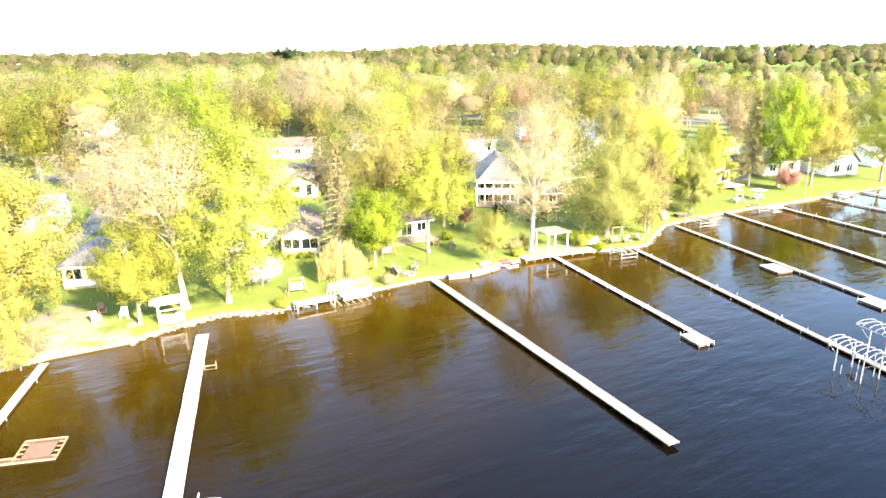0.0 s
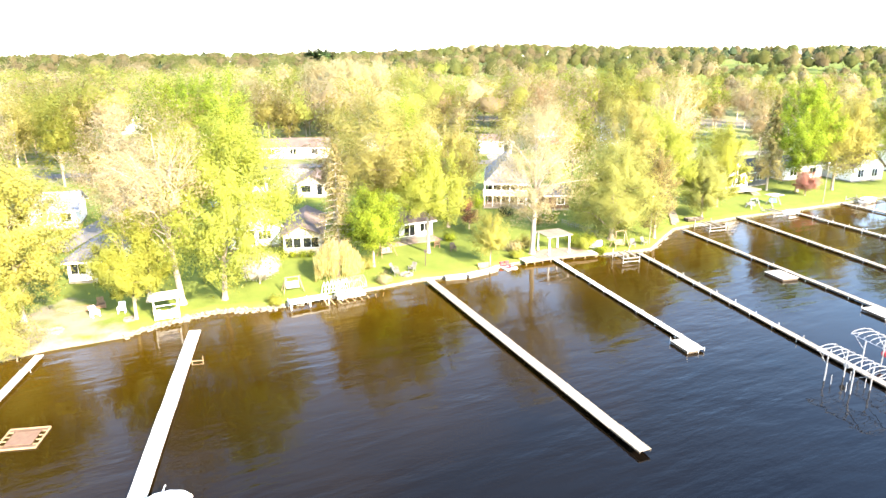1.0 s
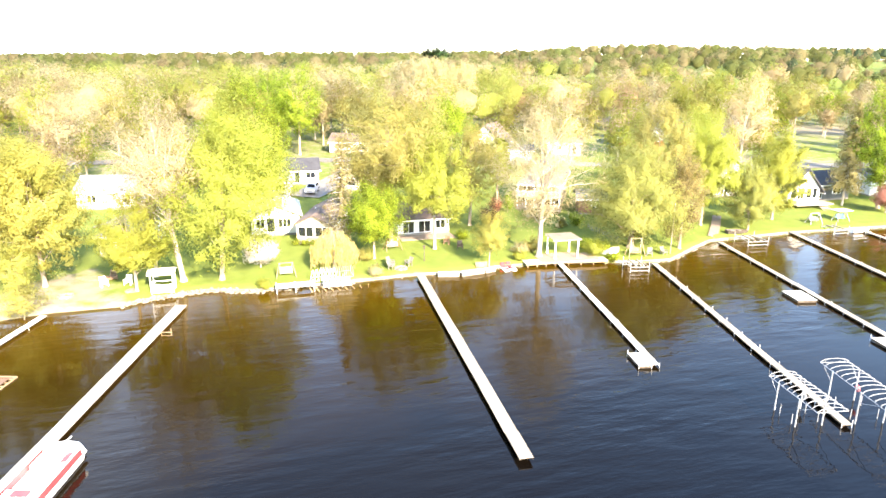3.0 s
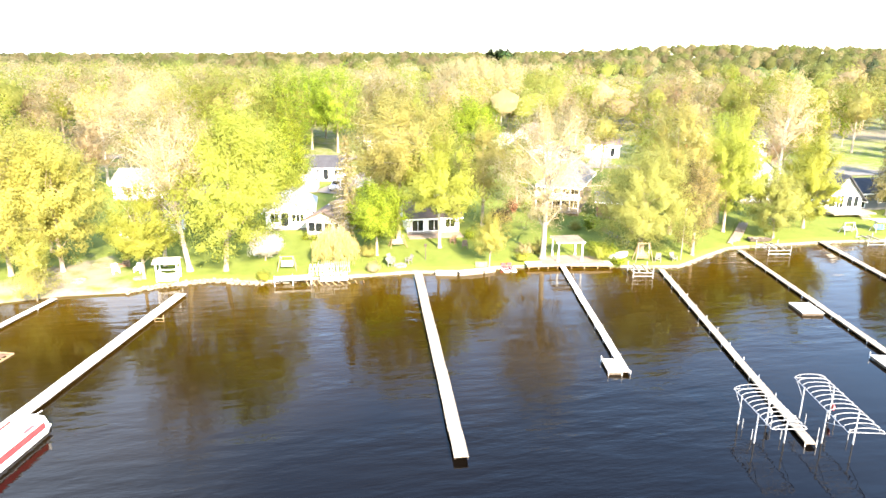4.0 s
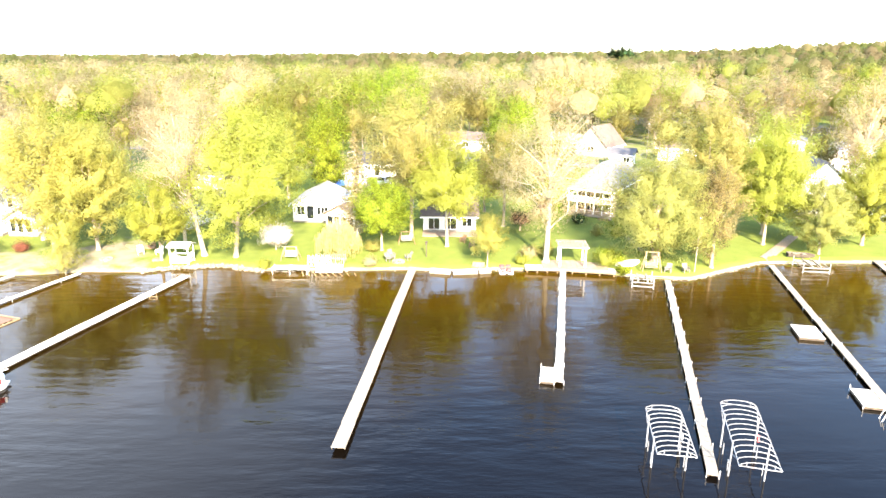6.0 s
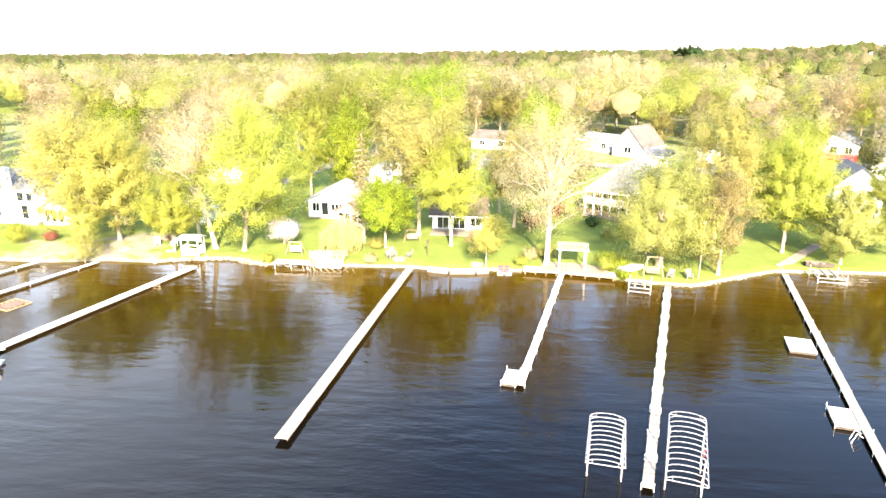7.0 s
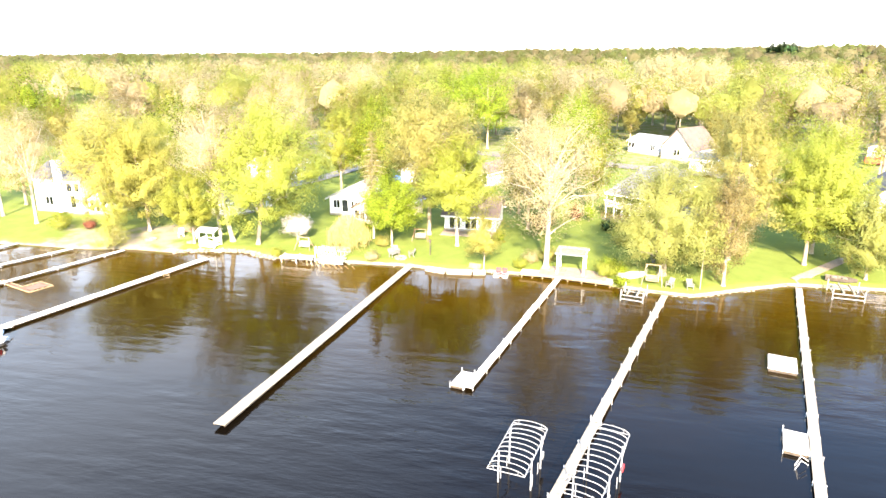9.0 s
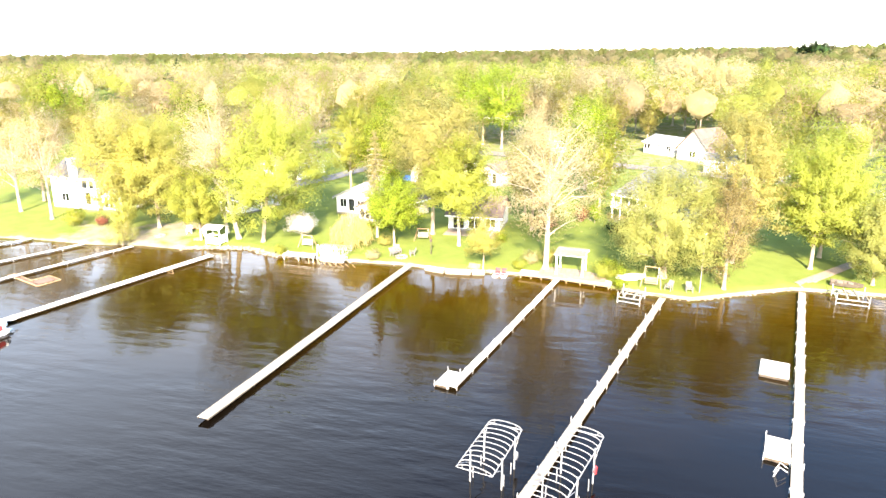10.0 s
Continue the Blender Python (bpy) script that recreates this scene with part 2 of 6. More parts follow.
def water_mat():
    m, n, l, b = mat_base("lake_water", 0.02, 0.0, 1.333, 0.23)
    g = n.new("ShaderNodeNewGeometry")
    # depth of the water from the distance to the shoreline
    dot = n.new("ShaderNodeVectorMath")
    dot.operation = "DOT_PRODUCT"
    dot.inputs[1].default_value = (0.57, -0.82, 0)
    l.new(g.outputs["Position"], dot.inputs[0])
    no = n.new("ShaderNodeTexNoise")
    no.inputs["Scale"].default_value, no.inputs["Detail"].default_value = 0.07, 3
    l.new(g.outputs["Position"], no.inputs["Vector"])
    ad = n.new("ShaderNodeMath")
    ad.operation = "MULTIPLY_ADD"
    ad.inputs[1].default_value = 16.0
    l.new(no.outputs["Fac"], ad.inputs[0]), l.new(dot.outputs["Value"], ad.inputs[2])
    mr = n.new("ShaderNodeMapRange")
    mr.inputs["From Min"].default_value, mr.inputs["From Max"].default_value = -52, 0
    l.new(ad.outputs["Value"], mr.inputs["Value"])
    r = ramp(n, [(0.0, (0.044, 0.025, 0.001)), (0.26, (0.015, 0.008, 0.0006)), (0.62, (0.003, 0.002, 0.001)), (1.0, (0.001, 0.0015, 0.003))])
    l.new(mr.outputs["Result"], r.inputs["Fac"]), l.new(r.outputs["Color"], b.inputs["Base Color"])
    mp = n.new("ShaderNodeMapping")
    vr = n.new("ShaderNodeVectorRotate")
    vr.rotation_type = "Z_AXIS"
    vr.inputs["Angle"].default_value = radians(-32)
    mp.inputs["Scale"].default_value = (0.42, 1.3, 1)
    l.new(g.outputs["Position"], vr.inputs["Vector"]), l.new(vr.outputs["Vector"], mp.inputs["Vector"])
    w1, w2 = n.new("ShaderNodeTexNoise"), n.new("ShaderNodeTexNoise")
    w1.inputs["Scale"].default_value, w1.inputs["Detail"].default_value = 0.5, 4
    w2.inputs["Scale"].default_value, w2.inputs["Detail"].default_value = 2.6, 2
    l.new(mp.outputs["Vector"], w1.inputs["Vector"]), l.new(mp.outputs["Vector"], w2.inputs["Vector"])
    b1, b2 = n.new("ShaderNodeBump"), n.new("ShaderNodeBump")
    b1.inputs["Strength"].default_value, b1.inputs["Distance"].default_value = 1.0, 0.10
    b2.inputs["Strength"].default_value, b2.inputs["Distance"].default_value = 1.0, 0.011
    l.new(w1.outputs["Fac"], b1.inputs["Height"]), l.new(w2.outputs["Fac"], b2.inputs["Height"])
    # breezes ruffle some stretches and leave others calm
    calm, cr = n.new("ShaderNodeTexNoise"), n.new("ShaderNodeMapRange")
    calm.inputs["Scale"].default_value, calm.inputs["Detail"].default_value = 0.09, 3
    cr.inputs["From Min"].default_value, cr.inputs["From Max"].default_value = 0.36, 0.64
    cr.inputs["To Min"].default_value, cr.inputs["To Max"].default_value = 0.2, 1.2
    l.new(mp.outputs["Vector"], calm.inputs["Vector"]), l.new(calm.outputs["Fac"], cr.inputs["Value"])
    l.new(cr.outputs["Result"], b1.inputs["Strength"]), l.new(cr.outputs["Result"], b2.inputs["Strength"])
    l.new(b1.outputs["Normal"], b2.inputs["Normal"]), l.new(b2.outputs["Normal"], b.inputs["Normal"])
    return m


def ground_mat():
    m, n, l, b = mat_base("lawn_and_ground", 0.95, spec=0.15)
    g = n.new("ShaderNodeNewGeometry")
    n1, n2, n3 = (n.new("ShaderNodeTexNoise") for _ in range(3))
    n1.inputs["Scale"].default_value, n1.inputs["Detail"].default_value = 0.06, 4
    n2.inputs["Scale"].default_value, n2.inputs["Detail"].default_value = 0.6, 5
    n3.inputs["Scale"].default_value, n3.inputs["Detail"].default_value = 9.0, 3
    for q in (n1, n2, n3):
        l.new(g.outputs["Position"], q.inputs["Vector"])
    ra = ramp(n, [(0.3, (0.085, 0.115, 0.018)), (0.7, (0.138, 0.165, 0.034))])
    rb = ramp(n, [(0.3, (0.13, 0.115, 0.080)), (0.7, (0.21, 0.185, 0.135))])
    mx0 = n.new("ShaderNodeMix")
    mx0.inputs["Factor"].default_value = 0.45
    l.new(n2.outputs["Fac"], mx0.inputs["A"]), l.new(n3.outputs["Fac"], mx0.inputs["B"])
    l.new(mx0.outputs["Result"], ra.inputs["Fac"]), l.new(mx0.outputs["Result"], rb.inputs["Fac"])
    at = n.new("ShaderNodeAttribute")
    at.attribute_name = "bare"
    ad = n.new("ShaderNodeMath")
    ad.operation = "MULTIPLY_ADD"
    ad.inputs[1].default_value = 0.9
    sb = n.new("ShaderNodeMath")
    sb.operation = "SUBTRACT"
    sb.inputs[1].default_value = 0.5
    l.new(n2.outputs["Fac"], sb.inputs[0]), l.new(sb.outputs["Value"], ad.inputs[0]), l.new(at.outputs["Fac"], ad.inputs[2])
    mr = n.new("ShaderNodeMapRange")
    mr.inputs["From Min"].default_value, mr.inputs["From Max"].default_value = 0.35, 0.65
    l.new(ad.outputs["Value"], mr.inputs["Value"])
    mx = n.new("ShaderNodeMix")
    mx.data_type = "RGBA"
    l.new(mr.outputs["Result"], mx.inputs["Factor"])
    l.new(ra.outputs["Color"], mx.inputs["A"]), l.new(rb.outputs["Color"], mx.inputs["B"])
    l.new(mx.outputs["Result"], b.inputs["Base Color"])
    bp = n.new("ShaderNodeBump")
    bp.inputs["Strength"].default_value, bp.inputs["Distance"].default_value = 0.6, 0.06
    l.new(n3.outputs["Fac"], bp.inputs["Height"]), l.new(bp.outputs["Normal"], b.inputs["Normal"])
    return m


# ---- mesh helpers ----
def mesh_obj(name, verts, faces, mat, parent=None, smooth=False):
    me = bpy.data.meshes.new(name)
    me.from_pydata([tuple(v) for v in verts], [], faces)
    me.materials.append(mat)
    if smooth:
        me.shade_smooth()
    ob = new(name, me)
    ob.parent = parent
    return ob


def leaf_obj(name, pts, mat, parent=None, soft=None, flat=0.18):
    """One mesh of separate leaves; pts has the shape (n, corners, 3); soft gives each leaf the rounded normal of its spray."""
    n, k = pts.shape[:2]
    if soft is not None and soft.ndim == 2:
        fn = np.cross(pts[:, 1] - pts[:, 0], pts[:, 2] - pts[:, 0])
        back = np.sum(fn * soft, axis=1) < 0
        pts = np.where(back[:, None, None], pts[:, ::-1], pts)
        fn = np.where(back[:, None], -fn, fn)
        fn /= np.linalg.norm(fn, axis=1)[:, None] + 1e-9
        soft = soft / (np.linalg.norm(soft, axis=1)[:, None] + 1e-9) + flat * fn
        soft /= np.linalg.norm(soft, axis=1)[:, None] + 1e-9
    me = bpy.data.meshes.new(name)
    me.vertices.add(k * n)
    me.vertices.foreach_set("co", np.asarray(pts, np.float32).ravel())
    me.loops.add(k * n)
    me.loops.foreach_set("vertex_index", np.arange(k * n, dtype=np.int32))
    me.polygons.add(n)
    me.polygons.foreach_set("loop_start", np.arange(0, k * n, k, dtype=np.int32))
    me.update(calc_edges=True)
    if soft is not None:
        per = soft.reshape(-1, 3) if soft.ndim == 3 else np.repeat(soft, k, axis=0)
        me.normals_split_custom_set_from_vertices(per.astype(np.float32).tolist())
    me.materials.append(mat)
    ob = new(name, me)
    ob.parent = parent
    return ob


def part(name, bm, mat, parent, label=""):
    me = bpy.data.meshes.new(name)
    bm.to_mesh(me)
    bm.free()
    me.materials.append(mat)
    ob = new(name, me)
    ob.parent = parent
    return tagged(ob, label)


def empty(name, x, y, z, yaw=0.0):
    ob = new(name)
    ob.matrix_basis = pose(x, y, z, 0, 0, yaw)
    return ob


def box(bm, x0, y0, z0, x1, y1, z1, bevel=0.0, m=None):
    geo = bmesh.ops.create_cube(bm, size=1.0, matrix=Matrix.Translation(((x0 + x1) / 2, (y0 + y1) / 2, (z0 + z1) / 2)) @ Matrix.Diagonal((x1 - x0, y1 - y0, z1 - z0, 1)))
    if bevel:
        ed = list({e for v in geo["verts"] for e in v.link_edges})
        r = bmesh.ops.bevel(bm, geom=ed, offset=bevel, segments=1, affect="EDGES")
        vs = r["verts"]
    else:
        vs = geo["verts"]
    if m is not None:
        bmesh.ops.transform(bm, matrix=m, verts=vs)
    return bm


def boxes(*args, bevel=0.0):
    bm = bmesh.new()
    for a in args:
        box(bm, *a, bevel=bevel)
    return bm


def tube(bm, pts, radii, sides=6, cap=True):
    """A tapered tube along pts, added to bm."""
    rings = []
    pts = [Vector(p) for p in pts]
    for i, p in enumerate(pts):
        d = (pts[min(i + 1, len(pts) - 1)] - pts[max(i - 1, 0)]).normalized()
        ref = Vector((1, 0, 0)) if abs(d.x) < 0.8 else Vector((0, 1, 0))
        a = d.cross(ref).normalized()
        b = d.cross(a)
        r = radii[i] if hasattr(radii, "__len__") else radii
        rings.append([bm.verts.new(p + (a * math.cos(k * 2 * math.pi / sides) + b * math.sin(k * 2 * math.pi / sides)) * r) for k in range(sides)])
    for q, s in zip(rings, rings[1:]):
        for k in range(sides):
            bm.faces.new((q[k], q[(k + 1) % sides], s[(k + 1) % sides], s[k]))
    if cap:
        bm.faces.new(rings[0][::-1]), bm.faces.new(rings[-1])
    return bm


# ---- the lie of the land ----
SHORE = [(-2600, -1500), (-400, -180), (-120, 0), (-75, 22), (-60, 31), (-49.2, 39.5), (-42.2, 43.9), (-37.2, 48.8), (-31.6, 52.3), (-30.6, 53.9),
         (-27.7, 57.0), (-25.6, 58.9), (-20.8, 59.9), (-18.8, 61.5), (-12, 66), (-5.9, 70.4), (-1.1, 72.4), (2.7, 76), (6.2, 78), (10, 80),
         (15, 82), (19, 83), (23.5, 85.3), (26.4, 91.2), (29.3, 96.5), (33, 99.2), (41.5, 105), (58.5, 114.5), (78, 126), (110, 146),
         (200, 200), (700, 480), (3200, 1900)]
UX, UY = 0.82, 0.572
WATER = 0.2
SU = [UX * x + UY * y for x, y in SHORE]
SV = [-UY * x + UX * y for x, y in SHORE]
HA, HH = [20, 50, 60, 80, 88, 94, 99, 105, 115, 125, 140, 160, 175], [14, 19, 21, 22, 25, 23, 17, 15, 13, 11, 7, 4, 1]
PD, PZ = [-30, -8, -3, 0.0, 0.25, 0.8, 6, 25, 60, 120, 400, 4000], [-4, -1.6, -0.7, -0.12, 0.2, 0.72, 1.0, 1.45, 2.0, 2.6, 3.0, 4.0]


def inland(x, y):
    return -UY * x + UX * y - np.interp(UX * x + UY * y, SU, SV)


def gz(x, y):
    """Height of the ground."""
    d = float(inland(x, y))
    az, far = math.degrees(math.atan2(y - 10, x - 20)), math.hypot(x - 20, y - 10)
    s = min(max((far - 260) / 640, 0), 1) * min(max((1900 - far) / 900, 0.25), 1)
    return float(np.interp(d, PD, PZ)) + s * s * (3 - 2 * s) * float(np.interp(az, HA, HH)) * (1 if d > 0 else 0)


def shore_at(u, d):
    v = np.interp(u, SU, SV) + d
    return UX * u - UY * v, UY * u + UX * v


BARE = [(-40, 49, 7, 4), (-46, 46, 7, 4), (-36, 53, 4, 2.5), (47, 172, 26, 14), (20, 260, 120, 22), (-62, 52, 5, 4), (90, 250, 90, 26), (-41, 55, 5, 4)]


def build_ground():
    us = sorted(set([-2600, -1800, -1200, -800, -500, -350, -250, -180, -140, -115] + list(np.arange(-100, 190, 1.6)) + [200, 220, 250, 300, 380, 500, 700, 1000, 1500, 2200, 3300]))
    ds = [-30, -14, -8, -5, -3, -1.5, -0.5, 0, 0.25, 0.8, 1.6, 2.6, 4] + list(np.arange(6, 80, 2.5)) + list(np.arange(82, 180, 7)) + [190, 220, 260, 310, 370, 440, 520, 610, 720, 850, 1000, 1300, 1800, 2600]
    vs, bare = [], []
    for u in us:
        for d in ds:
            x, y = shore_at(u, d)
            z = gz(x, y) + (0.10 * noise.noise((x * 0.15, y * 0.15, 0)) if d > 1 else 0)
            vs.append((x, y, z))
            b = 0.12
            for bx, by, rx, ry in BARE:
                b = max(b, 0.85 - 0.5 * math.hypot((x - bx) / rx, (y - by) / ry))
            if 30 < d < 160:
                b = max(b, min(0.45, 0.15 + (d - 30) * 0.006))
            if d < 0.5:
                b = max(b, 0.75)
            bare.append(b)
    k = len(ds)
    fs = [(i * k + j, (i + 1) * k + j, (i + 1) * k + j + 1, i * k + j + 1) for i in range(len(us) - 1) for j in range(k - 1)]
    g = mesh_obj("ground", vs, fs, ground_mat(), smooth=True)
    at = g.data.attributes.new("bare", "FLOAT", "POINT")
    at.data.foreach_set("value", bare)
    return tagged(g, "mown green lawn with bare tan patches along a lake shore", "ground", kind="structure")


build_ground()
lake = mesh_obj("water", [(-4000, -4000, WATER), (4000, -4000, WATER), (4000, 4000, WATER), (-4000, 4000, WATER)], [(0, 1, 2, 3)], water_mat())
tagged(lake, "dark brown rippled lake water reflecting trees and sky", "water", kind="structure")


# ---- trees ----
def leaves(rng, centres, dirs, n, length, width, size, flat=0.0):
    """n leaf cards spread in sprays round the centres, each spray along its direction."""
    k = rng.integers(0, len(centres), n)
    c, d = centres[k], dirs[k]
    pos = c + d * (rng.uniform(-1, 1, (n, 1)) * length[k][:, None]) + rng.normal(0, 1, (n, 3)) * width[k][:, None]
    nr = rng.normal(0, 0.42, (n, 3)) + d * 1.0 + np.array([0, 0, 0.15 + flat])
    nr /= np.linalg.norm(nr, axis=1)[:, None]
    a = np.cross(nr, d + rng.normal(0, 0.9, (n, 3)))
    a /= np.linalg.norm(a, axis=1)[:, None] + 1e-9
    b = np.cross(a, nr)
    s = size * rng.uniform(0.6, 1.4, (n, 1))
    mid = centres.mean(0) - np.array([0, 0, 0.22 * np.ptp(centres[:, 2])])
    out, puff = pos - mid, pos - c
    out /= np.linalg.norm(out, axis=1)[:, None] + 1e-9
    puff /= np.linalg.norm(puff, axis=1)[:, None] + 1e-9
    return np.stack([pos - a * s * 0.36 - b * s * 0.3, pos + a * s * 0.36 - b * s * 0.3, pos + b * s * 0.62], 1), out + 0.6 * puff + np.array([0, 0, 0.2])


def crown_points(rng, n, rx, ry, z0, z1, shape):
    """Centres and outward directions of the leaf sprays of a crown between heights z0 and z1."""
    q = rng.normal(0, 1, (n * 2, 3))
    q /= np.linalg.norm(q, axis=1)[:, None]
    lobes = rng.normal(0, 1, (9, 3))
    lobes /= np.linalg.norm(lobes, axis=1)[:, None]
    lob = 0.80 + 0.26 * np.max(np.clip(q @ lobes.T - 0.55, 0, 1) / 0.45, axis=1)
    r = (rng.uniform(0.04, 1, n * 2) ** 0.32) * lob
    p = q * r[:, None]
    if shape == "oval":
        p[:, :2] *= (1 - 0.30 * np.clip(p[:, 2:3], -1, 1))
    if shape == "vase":
        p[:, :2] *= (0.86 + 0.24 * np.clip(p[:, 2:3], -1, 1))
    if shape == "dome":
        p[:, 2] = np.where(p[:, 2] < 0, p[:, 2] * 0.75, p[:, 2])
    p = p[:n]
    out = p / (np.linalg.norm(p, axis=1)[:, None] + 1e-6)
    pts = np.stack([p[:, 0] * rx, p[:, 1] * ry, (z0 + z1) / 2 + p[:, 2] * (z1 - z0) / 2], 1)
    d = out * np.array([1, 1, 0.7]) + np.array([0, 0, 0.75]) + rng.normal(0, 0.25, (n, 3))
    d /= np.linalg.norm(d, axis=1)[:, None]
    return pts, d


def lumpy_ball(rng, fine=2):
    """Triangles of an uneven ball of radius about 1, and their corner normals."""
    ico = bmesh.new()
    bmesh.ops.create_icosphere(ico, subdivisions=fine, radius=1.0)
    ball = np.array([[tuple(v.co) for v in f.verts] for f in ico.faces])
    ico.free()
    ph = rng.uniform(0, 6.28, 3)
    lump = 1 + 0.13 * np.sin(ball[:, :, :1] * 5 + ph[0]) + 0.13 * np.sin(ball[:, :, 1:2] * 5 + ph[1]) + 0.10 * np.sin(ball[:, :, 2:3] * 5 + ph[2])
    return ball * lump, ball + np.array([0, 0, 0.2])


def make_tree(h, r, z0, leaf, seed, n=6000, size=0.34, bark=None, shape="oval", trunk_r=None, lean=(0, 0), sprays=None, name="tree", limbs=9, straight=0.5, dense=5.8, big=0.68, core=0.0):
    """A broad-leaved tree at the origin: a tapered, forking trunk with limbs, and a crown of leaf sprays."""
    rng = np.random.default_rng(seed)
    top = new(name)
    tr = trunk_r or 0.0105 * h + 0.05
    sprays = int((sprays or 60 + r * 14) * 1.5)
    n, size = int(n * dense), size * big
    pts, dirs = crown_points(rng, sprays, r, r * rng.uniform(0.88, 1.0), z0, h, shape)
    pts[:, 0] += lean[0] * pts[:, 2] / h
    pts[:, 1] += lean[1] * pts[:, 2] / h
    bm = bmesh.new()
    hz_ = h * 0.80
    path = [Vector((lean[0] * t + 0.25 * math.sin(seed + 3 * t) * t, lean[1] * t + 0.25 * math.cos(seed * 2 + 3 * t) * t, hz_ * t)) for t in (0, 0.04, 0.2, 0.4, 0.6, 0.8, 1.0)]
    tube(bm, path, [tr * 1.6, tr * 1.1, tr, tr * 0.8, tr * 0.55, tr * 0.33, tr * 0.12], 8)

    def along(z):
        t = min(max(z / hz_, 0), 1) * 6
        f = [0, 0.04, 0.2, 0.4, 0.6, 0.8, 1.0]
        for i in range(6):
            if z / hz_ <= f[i + 1]:
                return path[i].lerp(path[i + 1], (z / hz_ - f[i]) / (f[i + 1] - f[i]))
        return path[-1]
    order = np.argsort(-np.linalg.norm(pts[:, :2], axis=1))
    pick = [int(order[int(i)]) for i in np.linspace(0, len(order) * 0.7, limbs)]
    for i in pick:
        e = Vector(pts[i])
        zs = max(z0 * 0.85, min(e.z * straight + z0 * 0.3, hz_ * 0.9))
        zs = max(z0 * 0.7, min(zs * rng.uniform(0.75, 1.1), e.z - 0.45 * math.hypot(e.x, e.y)))
        s = along(zs)
        mid = s.lerp(e, 0.5) + Vector((0, 0, 0.12 * (e - s).length)) + Vector(rng.normal(0, 0.2, 3))
        rr = tr * 0.34 * (1 - 0.5 * zs / h)
        tube(bm, [s, s.lerp(mid, 0.5) + Vector((0, 0, 0.1)), mid, mid.lerp(e, 0.6), e], [rr, rr * 0.85, rr * 0.6, rr * 0.35, 0.02], 5)
        for j in rng.integers(0, len(pts), 3):
            e2 = Vector(pts[j])
            if (e2 - mid).length < r * 0.8:
                tube(bm, [mid, mid.lerp(e2, 0.5) + Vector((0, 0, 0.15)), e2], [rr * 0.45, rr * 0.28, 0.015], 4)
    part("trunk", bm, bark or BARK, top)
    ln = rng.uniform(0.5, 1.25, sprays) * (0.21 * r + 0.40)
    wd = ln * rng.uniform(0.18, 0.34, sprays)
    quads, soft = leaves(rng, pts, dirs, n, ln, wd, size)
    if core:
        # added leaf-coloured ball keeps crown gaps from going dark; up-tilted normals brighten the leaves
        soft = soft / np.linalg.norm(soft, axis=1)[:, None] + np.array([0, 0, 0.4])
        ball, bn = lumpy_ball(rng)
        quads = np.concatenate([quads, ball * np.array([r, r, (h - z0) / 2]) * core + np.array([lean[0] * 0.5, lean[1] * 0.5, (z0 + h) / 2 - 0.03 * h])])
        soft = np.concatenate([np.repeat(soft[:, None], 3, axis=1), bn])
    leaf_obj("crown", quads, LEAF[leaf], top, soft)
    return top


def make_conifer(h, r, z0, leaf, seed, n=4000, size=0.30, name="pine_tree", bark=None, droop=0.25):
    """A needle tree: a straight trunk with whorls of drooping boughs."""
    rng = np.random.default_rng(seed)
    n = int(n * 2.4)
    top = new(name)
    bm = bmesh.new()
    tr = 0.009 * h + 0.05
    tube(bm, [(0, 0, 0), (0, 0, 0.3), (0.05, 0, h * 0.5), (0, 0.05, h * 0.98)], [tr * 1.4, tr, tr * 0.65, 0.03], 8)
    cs, dr, ln, wd = [], [], [], []
    z = z0
    while z < h:
        f = (z - z0) / (h - z0)
        rad = r * (1 - f) ** 0.75 * rng.uniform(0.8, 1.1) + 0.15
        k = 7 if f < 0.7 else 5
        a0 = rng.uniform(0, 6.28)
        for i in range(k):
            a = a0 + i * 6.283 / k + rng.normal(0, 0.2)
            rb = rad * rng.uniform(0.7, 1.1)
            tip = Vector((math.cos(a) * rb, math.sin(a) * rb, z - droop * rb))
            tube(bm, [(0, 0, z), tuple(tip * 0.5 + Vector((0, 0, z * 0.5 + 0.1))), tuple(tip)], [0.05, 0.035, 0.01], 4, False)
            for q in (0.45, 0.8):
                cs.append((tip.x * q, tip.y * q, z - droop * rb * q)), dr.append((math.cos(a), math.sin(a), -droop)), ln.append(rb * 0.28 + 0.1), wd.append(0.10 + 0.06 * rb)
        z += 0.42 + 0.02 * h
    part("trunk", bm, bark or BARK, top)
    quads, soft = leaves(rng, np.array(cs), np.array(dr), n, np.array(ln), np.array(wd), size)
    leaf_obj("crown", quads, LEAF[leaf], top, soft)
    return top


